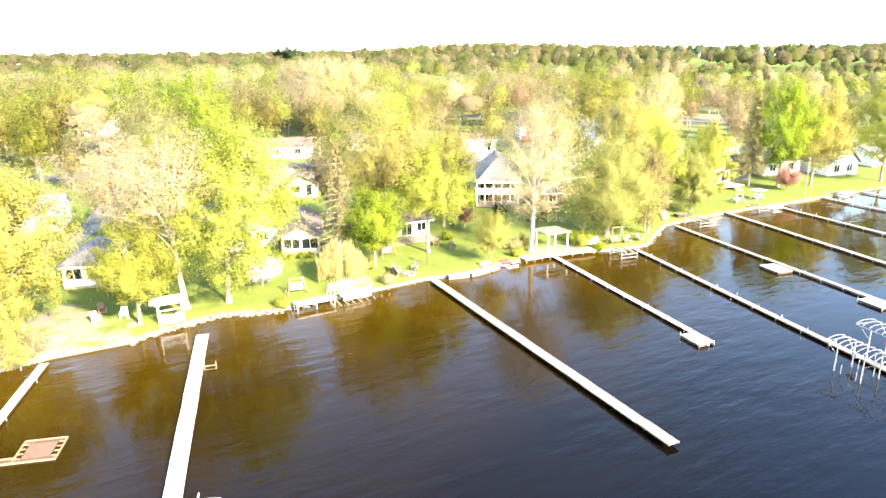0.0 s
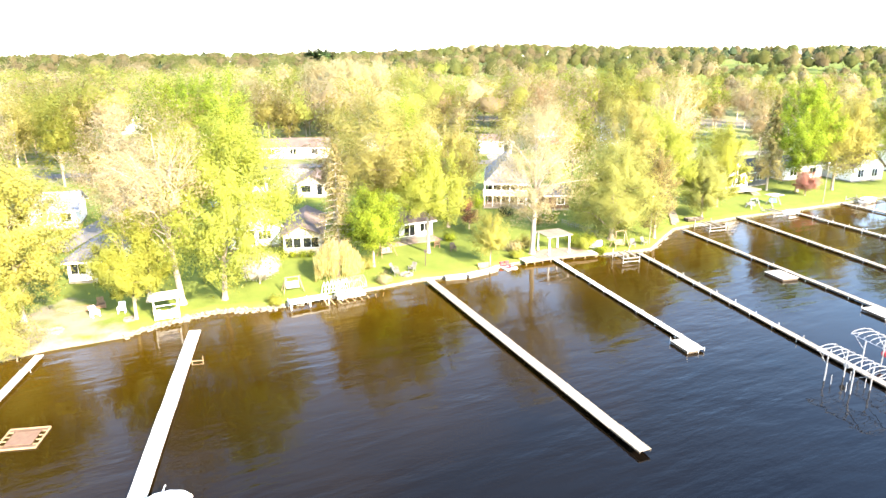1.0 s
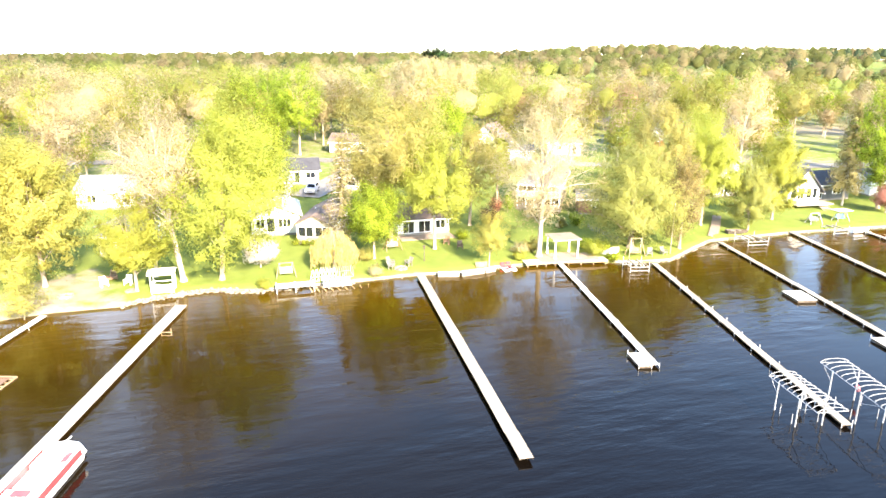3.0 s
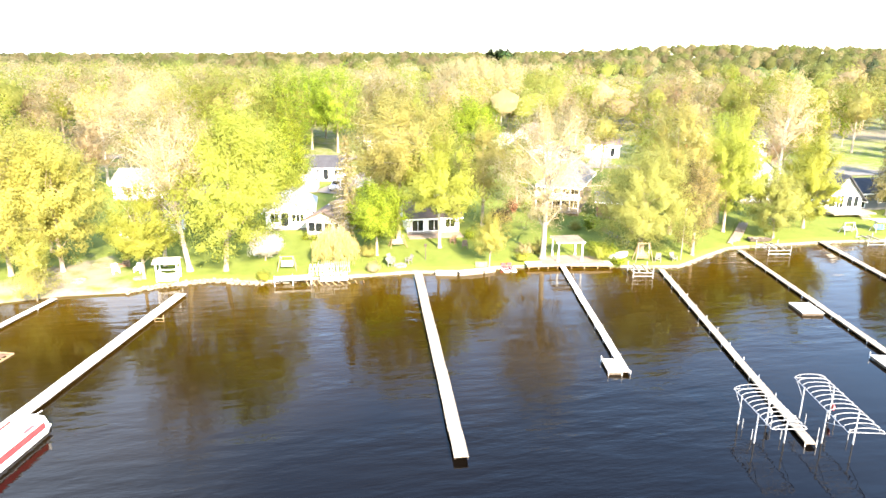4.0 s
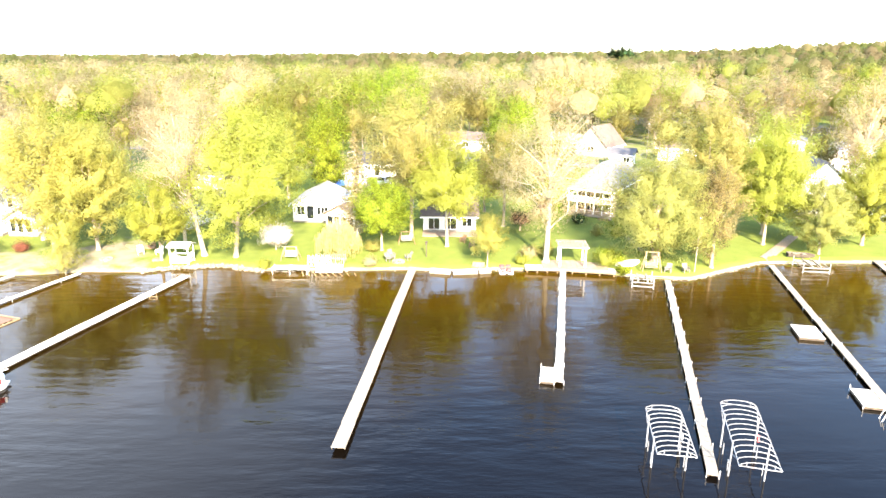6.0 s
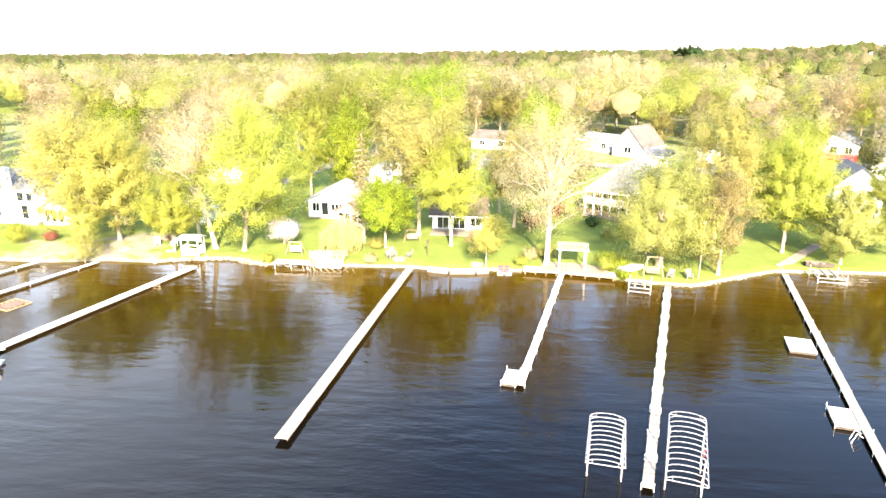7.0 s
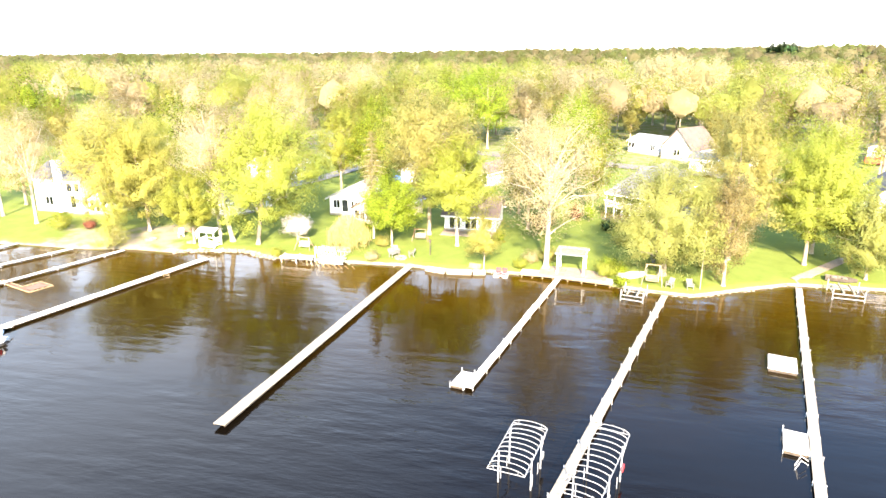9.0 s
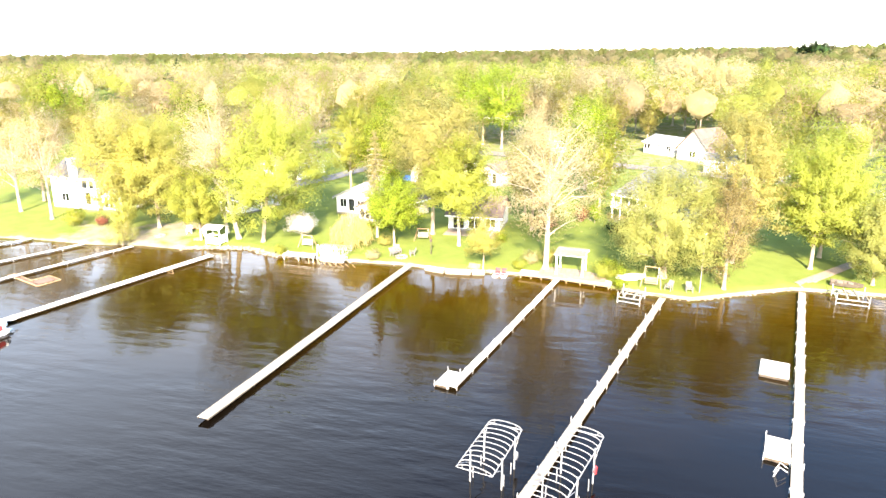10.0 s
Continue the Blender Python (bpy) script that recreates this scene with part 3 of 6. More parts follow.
def make_willow(h, r, seed, n=9000):
    rng = np.random.default_rng(seed)
    top = new("willow_tree")
    bm = bmesh.new()
    tube(bm, [(0, 0, 0), (0.05, 0, h * 0.3), (0.1, 0.05, h * 0.65)], [0.26, 0.18, 0.12], 8)
    quads = []
    for i in range(130):
        a, rr = rng.uniform(0, 6.28), r * rng.uniform(0.15, 1) ** 0.6
        zt = h * (1 - 0.50 * (rr / r) ** 2) - rng.uniform(0, 0.4)
        x, y = math.cos(a) * rr, math.sin(a) * rr
        if i % 8 == 0:
            tube(bm, [(0.1, 0.05, h * 0.6), (x * 0.5, y * 0.5, zt), (x, y, zt - 0.2)], [0.08, 0.04, 0.015], 4)
        k = n // 120
        t = rng.uniform(0, 1, k)
        low = rng.uniform(0.25, 1.7)
        px = x * (1 + 0.12 * t) + rng.normal(0, 0.2, k)
        py = y * (1 + 0.12 * t) + rng.normal(0, 0.2, k)
        pz = zt + (low - zt) * t
        w = rng.uniform(0.025, 0.06, k)
        dl = rng.uniform(0.16, 0.36, k)
        b = rng.uniform(0, 6.28, k)
        dx, dy = np.cos(b) * w, np.sin(b) * w
        quads.append(np.stack([np.stack([px, py, pz + dl], 1), np.stack([px + dx, py + dy, pz], 1), np.stack([px, py, pz - dl], 1), np.stack([px - dx, py - dy, pz + 0.03], 1)], 1))
    part("trunk", bm, BARK, top)
    leaf_obj("crown", np.concatenate(quads), LEAF["willow"], top)
    return top


def put(ob, x, y, label, category="tree", yaw=0.0, dz=-0.05, group=""):
    ob.matrix_basis = pose(x, y, gz(x, y) + dz, 0, 0, yaw)
    return tagged(ob, label, category, group)


# ---- buildings ----
def window(parent, x, y, z, w, h, face="front", mull=1, frame_mat=None):
    """A framed window: face front looks to -y, right to +x, left to -x of the house."""
    t = 0.07
    m = pose(x, y, z, 0, 0, {"front": 0, "right": 90, "left": -90, "back": 180}[face])
    f = bmesh.new()
    loops = [[f.verts.new(m @ Vector((px, py, pz))) for px, pz in ((-a, c), (a, c), (a, d), (-a, d))]
             for a, c, d, py in ((w / 2 + t, -t, h + t, -0.07), (w / 2, 0, h, -0.07), (w / 2, 0, h, 0.02), (w / 2 + t, -t, h + t, 0.02))]
    for k in range(4):
        for i in range(4):
            j, q = (i + 1) % 4, (k + 1) % 4
            f.faces.new((loops[k][i], loops[k][j], loops[q][j], loops[q][i]))
    bmesh.ops.recalc_face_normals(f, faces=f.faces)
    fr = part("window", f, frame_mat or WHITE, parent, "white window frame")
    bay = w / (mull + 1)
    for i in range(mull + 1):
        xx = -w / 2 + bay * i
        g = bmesh.new()
        box(g, xx + 0.002, -0.03, 0.002, xx + bay - 0.002, -0.004, h - 0.002, m=m)
        part("pane", g, GLASS, fr, "dark glass pane")
        if i:
            g = bmesh.new()
            box(g, xx - 0.035, -0.06, 0.002, xx + 0.035, 0.015, h - 0.002, m=m)
            part("mullion", g, frame_mat or WHITE, fr, "white mullion")
    return fr


def house(label, x, y, yaw, w, l, wall_h, roof_h, wall, roof, ridge="y", hip=0.0, over=0.45, wins=(), chimney=None, base=0.3, sink=0.3, z=None, name="house", category="house", porch=0.0):
    """A house whose front, of width w, faces -y before it is turned by yaw; (x, y) is the front's middle. l: its depth."""
    zz = gz(x, y) if z is None else z
    ob = empty(name, x, y, zz, yaw)
    tagged(ob, label, category)
    bm = boxes((-w / 2 - 0.04, -0.04, -sink - 0.9, w / 2 + 0.04, l + 0.04, base))
    part("foundation", bm, CONCRETE, ob, "grey concrete foundation")
    top = base + wall_h
    bm = bmesh.new()
    hw = w / 2
    if hip:
        box(bm, -hw, 0, base, hw, l, top)
    elif ridge == "y":
        a = [bm.verts.new(p) for p in ((-hw, 0, base), (hw, 0, base), (hw, 0, top), (0, 0, top + roof_h), (-hw, 0, top))]
        b = [bm.verts.new((v.co.x, l, v.co.z)) for v in a]
        bm.faces.new(a), bm.faces.new(b[::-1])
        for i in range(5):
            bm.faces.new((a[i], b[i], b[(i + 1) % 5], a[(i + 1) % 5]))
    else:
        a = [bm.verts.new(p) for p in ((-hw, 0, base), (-hw, l, base), (-hw, l, top), (-hw, l / 2, top + roof_h), (-hw, 0, top))]
        b = [bm.verts.new((hw, v.co.y, v.co.z)) for v in a]
        bm.faces.new(a), bm.faces.new(b[::-1])
        for i in range(5):
            bm.faces.new((a[i], b[i], b[(i + 1) % 5], a[(i + 1) % 5]))
    bmesh.ops.recalc_face_normals(bm, faces=bm.faces)
    part("wall", bm, wall, ob)
    bm = bmesh.new()
    t, e = 0.16, over
    if ridge == "y":
        drop = roof_h / hw * e
        ys, ye = -e - porch, l + e
        hy_ = hip if hip else 0
        outl = [(-hw - e, ys, top - drop), (hw + e, ys, top - drop), (hw + e, ye, top - drop), (-hw - e, ye, top - drop)]
        rid = [(0, ys + hy_, top + roof_h), (0, ye - hy_, top + roof_h)]
        quads_ = [(outl[1], outl[2], rid[1], rid[0]), (outl[3], outl[0], rid[0], rid[1])]
        tris = [(outl[0], outl[1], rid[0]), (outl[2], outl[3], rid[1])]
    else:
        drop = roof_h / (l / 2) * e
        outl = [(-hw - e, -e, top - drop), (hw + e, -e, top - drop), (hw + e, l + e, top - drop), (-hw - e, l + e, top - drop)]
        hx = hip if hip else 0
        rid = [(-hw - e + hx, l / 2, top + roof_h), (hw + e - hx, l / 2, top + roof_h)]
        quads_ = [(outl[0], outl[1], rid[1], rid[0]), (outl[2], outl[3], rid[0], rid[1])]
        tris = [(outl[1], outl[2], rid[1]), (outl[3], outl[0], rid[0])]
    for f in quads_ + (tris if hip else []):
        lo = [bm.verts.new((p[0], p[1], p[2] + 0.01)) for p in f]
        up = [bm.verts.new((p[0], p[1], p[2] + 0.01 + t)) for p in f]
        bm.faces.new(up), bm.faces.new(lo[::-1])
        for i in range(len(f)):
            j = (i + 1) % len(f)
            bm.faces.new((lo[i], lo[j], up[j], up[i]))
    bmesh.ops.recalc_face_normals(bm, faces=bm.faces)
    part("roof", bm, roof, ob)
    # white fascia along the eaves
    if ridge == "y":
        boards = [(s * (hw + e) - 0.03, -e - porch, top - drop - 0.12, s * (hw + e) + 0.03, l + e, top - drop + 0.10) for s in (-1, 1)]
        if hip:
            boards.append((-hw - e + 0.032, -e - porch - 0.03, top - drop - 0.12, hw + e - 0.032, -e - porch + 0.03, top - drop + 0.10))
    else:
        boards = [(-hw - e, yy - 0.03, top - drop - 0.12, hw + e, yy + 0.03, top - drop + 0.10) for yy in (-e, l + e)]
    for board in boards:
        part("fascia", boxes(board), WHITE, ob, "white fascia board")
    for v in wins:
        face, a, zc, ww, hh, mull = v
        px, py = {"front": (a, -0.003), "right": (hw + 0.003, a), "left": (-hw - 0.003, a)}[face]
        window(ob, px, py, base + zc, ww, hh, face, mull)
    if chimney:
        cx, cy, ch, cm = chimney
        part("chimney", boxes((cx - 0.45, cy - 0.45, base, cx + 0.45, cy + 0.45, ch), (cx - 0.52, cy - 0.52, ch, cx + 0.52, cy + 0.52, ch + 0.14)), cm, ob)
    return ob


# shoreline cottage with a glazed gable
c = house("small beige gabled cottage with brown shingle roof and glazed porch", -21.9, 76.4, 12, 4.6, 11.0, 2.4, 1.15, BEIGE, ROOF_BROWN,
          wins=[("front", -1.1, 0.75, 1.9, 1.25, 1), ("front", 1.1, 0.75, 1.9, 1.25, 1), ("left", 3.0, 0.9, 1.0, 1.1, 1), ("left", 7.0, 0.9, 1.0, 1.1, 1)])
part("roof_vent", boxes((-1.3, 6.0, 3.25, -1.1, 6.2, 3.6)), STEEL, c)
# two-storey house with glazed verandas; dark wall and wide panes stand for their shade
H2 = house("two-storey cream lake house with grey hipped roof and verandas", 3.95, 106.3, 0, 6.0, 12.5, 4.3, 3.0, TANWALL_SHADE, ROOF_SILVER, hip=3.7, over=0.6, base=0.55, z=1.3, porch=2.0,
           wins=[("front", x0, z0, 1.4, h0, 1) for x0 in (-2.2, -0.73, 0.73, 2.2) for z0, h0 in ((0.1, 1.95), (2.3, 1.5))]
           + [("right", 3.0, 2.6, 1.2, 1.3, 1), ("right", 7.0, 2.6, 1.2, 1.3, 1), ("left", 5.0, 2.6, 1.2, 1.3, 1)])
part("deck", boxes((-3.6, -2.8, 0.3, 3.5, -0.08, 0.5), (-3.7, -2.6, -0.9, -3.4, -2.3, 0.3), (-0.15, -2.6, -0.9, 0.15, -2.3, 0.3), (3.2, -2.6, -0.9, 3.5, -2.3, 0.3)), DOCK, H2, "pale timber deck")
part("balcony", boxes((-3.7, -2.3, 2.3, 3.4, -0.08, 2.5)), BEIGE, H2, "cream balcony floor")
part("parapet", boxes((-3.7, -2.36, 2.24, 3.4, -2.28, 3.15), (-3.74, -2.28, 2.3, -3.68, -0.1, 3.15)), BEIGE, H2, "cream boarded parapet")
part("parapet_cap", boxes((-3.8, -2.42, 3.15, 3.45, -2.22, 3.22)), WHITE, H2, "white parapet cap")
for i in range(6):
    for z0, z1 in ((0.5, 2.24), (3.22, 4.6)):
        part("post", boxes((-3.55 + i * 1.35, -2.22, z0, -3.41 + i * 1.35, -2.08, z1)), WHITE, H2, "white veranda post")
part("railing", boxes((-3.9, -2.8, 1.35, 3.7, -2.72, 1.43), (-3.9, -2.8, 0.65, 3.7, -2.74, 0.7), *[(-3.9 + k * 0.25, -2.79, 0.65, -3.86 + k * 0.25, -2.75, 1.38) for k in range(31)]), WOOD, H2, "brown deck railing")
for k in range(5):
    part("step", boxes((1.7, -3.1 - k * 0.3, 0.28 - k * 0.19, 3.5, -2.8 - k * 0.3, 0.35 - k * 0.19)), WOOD, H2, "brown timber step")
# brown-roofed cottage with french doors
H3 = house("low white cottage with brown shingle roof and french doors", -9.6, 85.3, 33, 7.4, 7.0, 2.1, 2.0, WHITEWALL, ROOF_BROWN, ridge="x",
           wins=[("front", -2.2, 0.1, 1.5, 1.9, 1), ("front", 0.1, 0.1, 1.6, 1.9, 1), ("front", 2.4, 0.5, 1.3, 1.3, 1)])
part("patio", boxes((-3.8, -2.6, -0.25, 3.8, -0.05, 0.03)), PAVER, H3, "brick paver patio")
# white cottage with pale roof
house("white gabled cottage with pale metal roof and red brick base", -28.6, 78.4, 30, 6.4, 9.5, 2.5, 1.5, WHITEWALL, ROOF_WHITE,
      wins=[("front", -2.0, 0.9, 1.0, 1.2, 1), ("front", -0.6, 0.3, 1.0, 1.9, 0), ("front", 1.2, 0.9, 1.6, 1.1, 2), ("right", 4.5, 1.2, 0.8, 0.9, 0), ("right", 7.5, 1.2, 0.8, 0.9, 0)])
house("small white-windowed cottage with grey shingle roof", -42.2, 64.2, 14, 4.4, 8.5, 2.4, 1.1, WHITEWALL, ROOF_GREY, hip=1.8,
      wins=[("front", -1.1, 0.8, 1.5, 1.3, 1), ("front", 1.0, 0.8, 1.5, 1.3, 1)])
house("beige cabin with open dark porch behind cottage", -29.4, 108.8, 8, 5.0, 7.0, 2.4, 1.2, BEIGE, ROOF_BROWN, wins=[("front", -1.0, 0.7, 1.7, 1.2, 0), ("front", 1.3, 0.2, 0.9, 1.9, 0)])
house("white garage with dark shingle roof beside gravel drive", -41.2, 110.5, 30, 6.6, 7.0, 2.5, 1.6, WHITEWALL, ROOF_DARK, ridge="x",
      wins=[("front", -2.4, 1.0, 1.0, 1.0, 1), ("front", -0.6, 0.2, 0.9, 2.0, 0), ("front", 1.8, 1.0, 1.7, 1.0, 1)])
house("small white gabled shed with blue tarp beside it", -39.8, 100.6, 24, 3.2, 4.0, 2.3, 1.1, WHITEWALL, ROOF_WHITE, wins=[("front", 0, 2.2, 0.35, 0.35, 0)], name="shed", category="shed")
house("long ranch house with brown roof among trees", -45.0, 150, 10, 16, 8, 2.5, 1.6, BEIGE, ROOF_BROWN, ridge="x", wins=[("front", -5, 0.9, 1.4, 1.1, 1), ("front", 0, 0.9, 1.4, 1.1, 1), ("front", 5, 0.9, 1.4, 1.1, 1)])
house("bright white two-storey gabled house among trees", -109, 194, 25, 10, 11, 5.2, 3.0, WHITEWALL, ROOF_GREY, wins=[("front", -2, 3.2, 1.2, 1.4, 1), ("front", 2, 3.2, 1.2, 1.4, 1), ("front", -2, 0.8, 1.2, 1.4, 1), ("front", 2, 0.8, 1.2, 1.4, 1)])
house("white low house with wide pale roof behind yellow trees", -60.8, 83.5, 24, 8.5, 8.5, 2.6, 1.7, WHITEWALL, ROOF_WHITE, ridge="x", wins=[("front", -2, 0.9, 1.2, 1.1, 1), ("front", 3, 0.9, 1.2, 1.1, 1)])
house("white two-storey house with square chimney near the water", -62.5, 47.5, 30, 9.0, 8, 5.0, 2.0, WHITEWALL, ROOF_GREY, ridge="x", chimney=(1.0, -0.5, 8.2, WHITEWALL),
      wins=[("front", 2.4, 3.2, 1.0, 1.2, 0), ("front", 3.8, 3.2, 0.9, 1.2, 0), ("front", 2.8, 0.6, 1.0, 1.9, 0), ("front", -1.8, 0.9, 1.4, 1.2, 1), ("right", 2.5, 3.2, 1.0, 1.2, 0), ("right", 5.5, 0.9, 1.0, 1.2, 0)])
house("small white sunroom cottage with tall windows", -56.2, 51.3, 30, 4.0, 5.0, 2.3, 1.2, WHITEWALL, ROOF_GREY, wins=[("front", -1.2, 0.3, 0.7, 1.7, 0), ("front", -0.2, 0.3, 0.7, 1.7, 0), ("front", 0.9, 0.3, 0.7, 1.7, 0)])
# houses along the farther shore
house("dark grey lake cottage with charcoal roof", 50.5, 127.5, 35, 13, 7, 2.7, 1.6, GREYWALL, ROOF_DARK, ridge="x", wins=[("front", -4, 0.8, 1.6, 1.2, 1), ("front", -0.5, 0.2, 1.0, 2.0, 0), ("front", 3.5, 0.9, 1.8, 1.0, 1)])
A = house("steep white a-frame cottage with glazed front and deck", 46.6, 123.0, 30, 6.5, 8, 1.7, 3.6, WHITEWALL, ROOF_DARK, over=0.6, base=0.9,
          wins=[("front", -2.1, 0.3, 1.1, 1.7, 0), ("front", -0.7, 0.2, 1.2, 1.9, 1), ("front", 1.0, 0.3, 1.0, 1.7, 0), ("front", 2.2, 0.3, 0.8, 1.7, 0)])
part("deck", boxes((-3.6, -2.8, 0.5, 3.8, -0.06, 0.7)), DOCK, A, "weathered timber deck")
for k in range(4):
    part("step", boxes((0.6, -3.1 - k * 0.32, 0.40 - k * 0.19, 2.4, -2.8 - k * 0.32, 0.47 - k * 0.19)), DOCK, A, "grey timber step")
house("white two-storey gabled house with dark roof", 33.6, 125, 22, 6.5, 9, 5.4, 2.6, WHITEWALL, ROOF_DARK, wins=[("front", -1.4, 3.4, 1.2, 1.3, 0), ("front", 1.4, 3.4, 1.2, 1.3, 0), ("front", -1.4, 0.6, 1.3, 1.7, 1), ("front", 1.4, 0.6, 1.3, 1.7, 1)])
house("white gabled house far behind the shore", 35.0, 165, 15, 8, 9, 3.2, 2.4, WHITEWALL, ROOF_WHITE, wins=[("front", -2, 0.9, 1.2, 1.2, 1), ("front", 2, 0.9, 1.2, 1.2, 1)])
house("white bungalow with shaded porch and lawn", 65.0, 137, 28, 11, 7, 2.6, 1.5, WHITEWALL, ROOF_GREY, ridge="x", wins=[("front", -3, 0.7, 1.8, 1.3, 1), ("front", 2.5, 0.7, 1.8, 1.3, 1)])
house("white cottage with tall brown roof by the water", 77.5, 137, 26, 9, 9, 2.6, 3.4, WHITEWALL, ROOF_BROWN, wins=[("front", -2, 0.6, 1.6, 1.5, 1), ("front", 2, 0.6, 1.6, 1.5, 1)])
house("white lake cottage with grey roof at far shore", 95.0, 150, 28, 12, 8, 2.7, 1.7, WHITEWALL, ROOF_GREY, ridge="x", wins=[("front", -3, 0.7, 1.8, 1.3, 1), ("front", 2.5, 0.7, 1.8, 1.3, 1)])
house("pale garage with tan roof at end of concrete drive", 2.5, 163, 5, 8, 7, 3.0, 1.2, WHITEWALL, ROOF_BROWN, ridge="x", wins=[("front", 2.4, 0.2, 0.9, 2.0, 0)])
house("white single-storey house with pale roof", -26.5, 163, -12, 9, 8, 2.6, 1.3, WHITEWALL, ROOF_WHITE, ridge="x", wins=[("front", -4, 1.0, 0.8, 1.0, 0), ("front", -3, 1.0, 0.8, 1.0, 0), ("front", 3, 0.9, 1.2, 1.1, 1)])
house("tall house with steep grey-brown roof among trees", -16.5, 160, -8, 8, 9, 2.6, 4.2, BEIGE, ROOF_BROWN, wins=[("front", 0, 0.9, 1.6, 1.3, 1)])
house("small white cabin with grey roof by hedge", -6.0, 150, 10, 5, 5, 2.5, 1.0, WHITEWALL, ROOF_GREY, ridge="x", wins=[("front", 1.2, 0.9, 1.2, 0.9, 1)])
house("brown wooden shed with grey lean roof", 12.2, 104, 10, 4.0, 5.0, 2.3, 0.9, BROWNWALL, ROOF_GREY, ridge="x", wins=[("front", 0.6, 0.7, 1.2, 1.0, 1)], name="shed", category="shed")
house("white house with low grey roof behind trees", 40.0, 196, 12, 11, 8, 2.7, 1.6, WHITEWALL, ROOF_GREY, ridge="x", wins=[("front", -3, 0.9, 1.4, 1.1, 1), ("front", 3, 0.9, 1.4, 1.1, 1)])
R = house("white house with red railed porch and grey roof", 20.5, 186, 5, 12, 9, 3.2, 2.4, WHITEWALL, ROOF_GREY, base=0.8, wins=[("front", -3.5, 0.9, 1.6, 1.5, 1), ("front", 1, 0.9, 1.4, 1.5, 1), ("front", 4, 0.9, 1.4, 1.5, 1)])
part("porch_railing", boxes((-6, -2.2, 0.8, 6, -2.1, 1.9), (-6, -2.2, 0.6, 6, 0, 0.8)), REDPLASTIC, R, "red porch railing")
HOUSES = [(o.location.x, o.location.y) for o in scene.objects if o.type == "EMPTY" and o.get("category") in ("house", "shed")]


# ---- drives ----
def strip(name, pts, w, mat, label):
    vs, fs = [], []
    q = []
    for (a, b), (c2, d) in zip(pts, pts[1:]):
        n = max(2, int(math.hypot(c2 - a, d - b) / 2))
        q += [(a + (c2 - a) * i / n, b + (d - b) * i / n) for i in range(n)]
    q.append(pts[-1])
    for i, (x, y) in enumerate(q):
        j, k = q[min(i + 1, len(q) - 1)], q[max(i - 1, 0)]
        dx, dy = j[0] - k[0], j[1] - k[1]
        m = math.hypot(dx, dy)
        for s in (-1, -0.33, 0.33, 1):
            px, py = x - dy / m * w / 2 * s, y + dx / m * w / 2 * s
            vs.append((px, py, gz(px, py) + 0.14))
    for i in range(len(q) - 1):
        for s in range(3):
            fs.append((4 * i + s, 4 * i + 4 + s, 4 * i + 5 + s, 4 * i + 1 + s))
    return tagged(mesh_obj(name, vs, fs, mat, smooth=True), label, "road", kind="structure")


strip("road", [(-140, 95), (-95, 118), (-60, 135), (-30, 143), (0, 150), (40, 158), (80, 178), (140, 205)], 5.5, ASPHALT, "pale grey gravel road between houses")
strip("driveway", [(-36, 101), (-36.5, 116), (-38, 130), (-42, 140)], 6.0, ASPHALT, "grey gravel driveway beside white garage")
strip("driveway", [(-53, 74), (-55, 90), (-62, 110), (-66, 132)], 3.5, ASPHALT, "pale gravel driveway through lawn")
strip("driveway", [(4, 150), (3, 156), (2.5, 162)], 5.0, CONCRETE, "pale concrete drive in front of garage")
strip("path", [(29.5, 97.5), (30.5, 103), (31.5, 110)], 1.3, PAVER, "brown timber walkway from shore to house")


# ---- trees by the water ----
def hero(x, y, h, r, z0, leaf, seed, label, **k):
    return put(make_tree(h, r, z0, leaf, seed, **k), x, y, label, yaw=seed * 37 % 360)


hero(-25.9, 61.3, 18.8, 7.7, 2.8, "lime", 4, "tall maple with bright yellow-green spring leaves on lawn", n=13000, sprays=230, lean=(1.7, -1.9))
hero(-29.6, 59.6, 22.0, 6.0, 7.0, "pale", 3, "tall pale cottonwood with sparse new leaves", n=5600, size=0.26, bark=BARK_PALE, limbs=34, sprays=180, lean=(-2.6, 1.0), dense=3.3)
hero(-33.2, 59.6, 16.0, 4.2, 7.5, "pale", 33, "leaning pale tree with bare forked limbs", n=2600, size=0.28, bark=BARK_PALE, limbs=14, lean=(-3, 0), dense=3.3)
hero(-32.3, 55.4, 10.4, 3.6, 1.4, "lime", 2, "dense round-headed tree with yellow-green leaves above stone steps", n=6500, size=0.28, shape="dome")
hero(-42.2, 53.4, 16.5, 5.4, 2.2, "yellow", 11, "spreading oak with golden-green catkins by shore", n=8500, sprays=190)
hero(-46.0, 50.0, 17.5, 6.6, 2.8, "yellow", 12, "large golden-green oak near the beach", n=8000, sprays=190)
hero(-52.5, 52.0, 17.0, 5.5, 5.0, "pale", 13, "pale budding tree in front of white house", n=4200, size=0.3, bark=BARK_PALE, limbs=14, dense=3.3)
hero(-58.0, 43.0, 17.0, 4.6, 5.0, "tan", 14, "pale tan budding tree by the beach", n=3600, size=0.3, bark=BARK_PALE, limbs=14, dense=3.3)
hero(-66.5, 40.5, 15.5, 4.6, 4.0, "tan", 46, "tan budding tree beside white house", n=3200, size=0.3, bark=BARK_PALE, limbs=14, dense=3.3)
hero(-72.0, 45.0, 17.0, 5.4, 3.5, "soft", 47, "soft green tree behind white house", n=3600, size=0.34, dense=3.6)
hero(-73.0, 37.0, 14.0, 4.4, 3.0, "yellow", 48, "golden-green tree at the end of the beach", n=3200, size=0.34, dense=3.6)
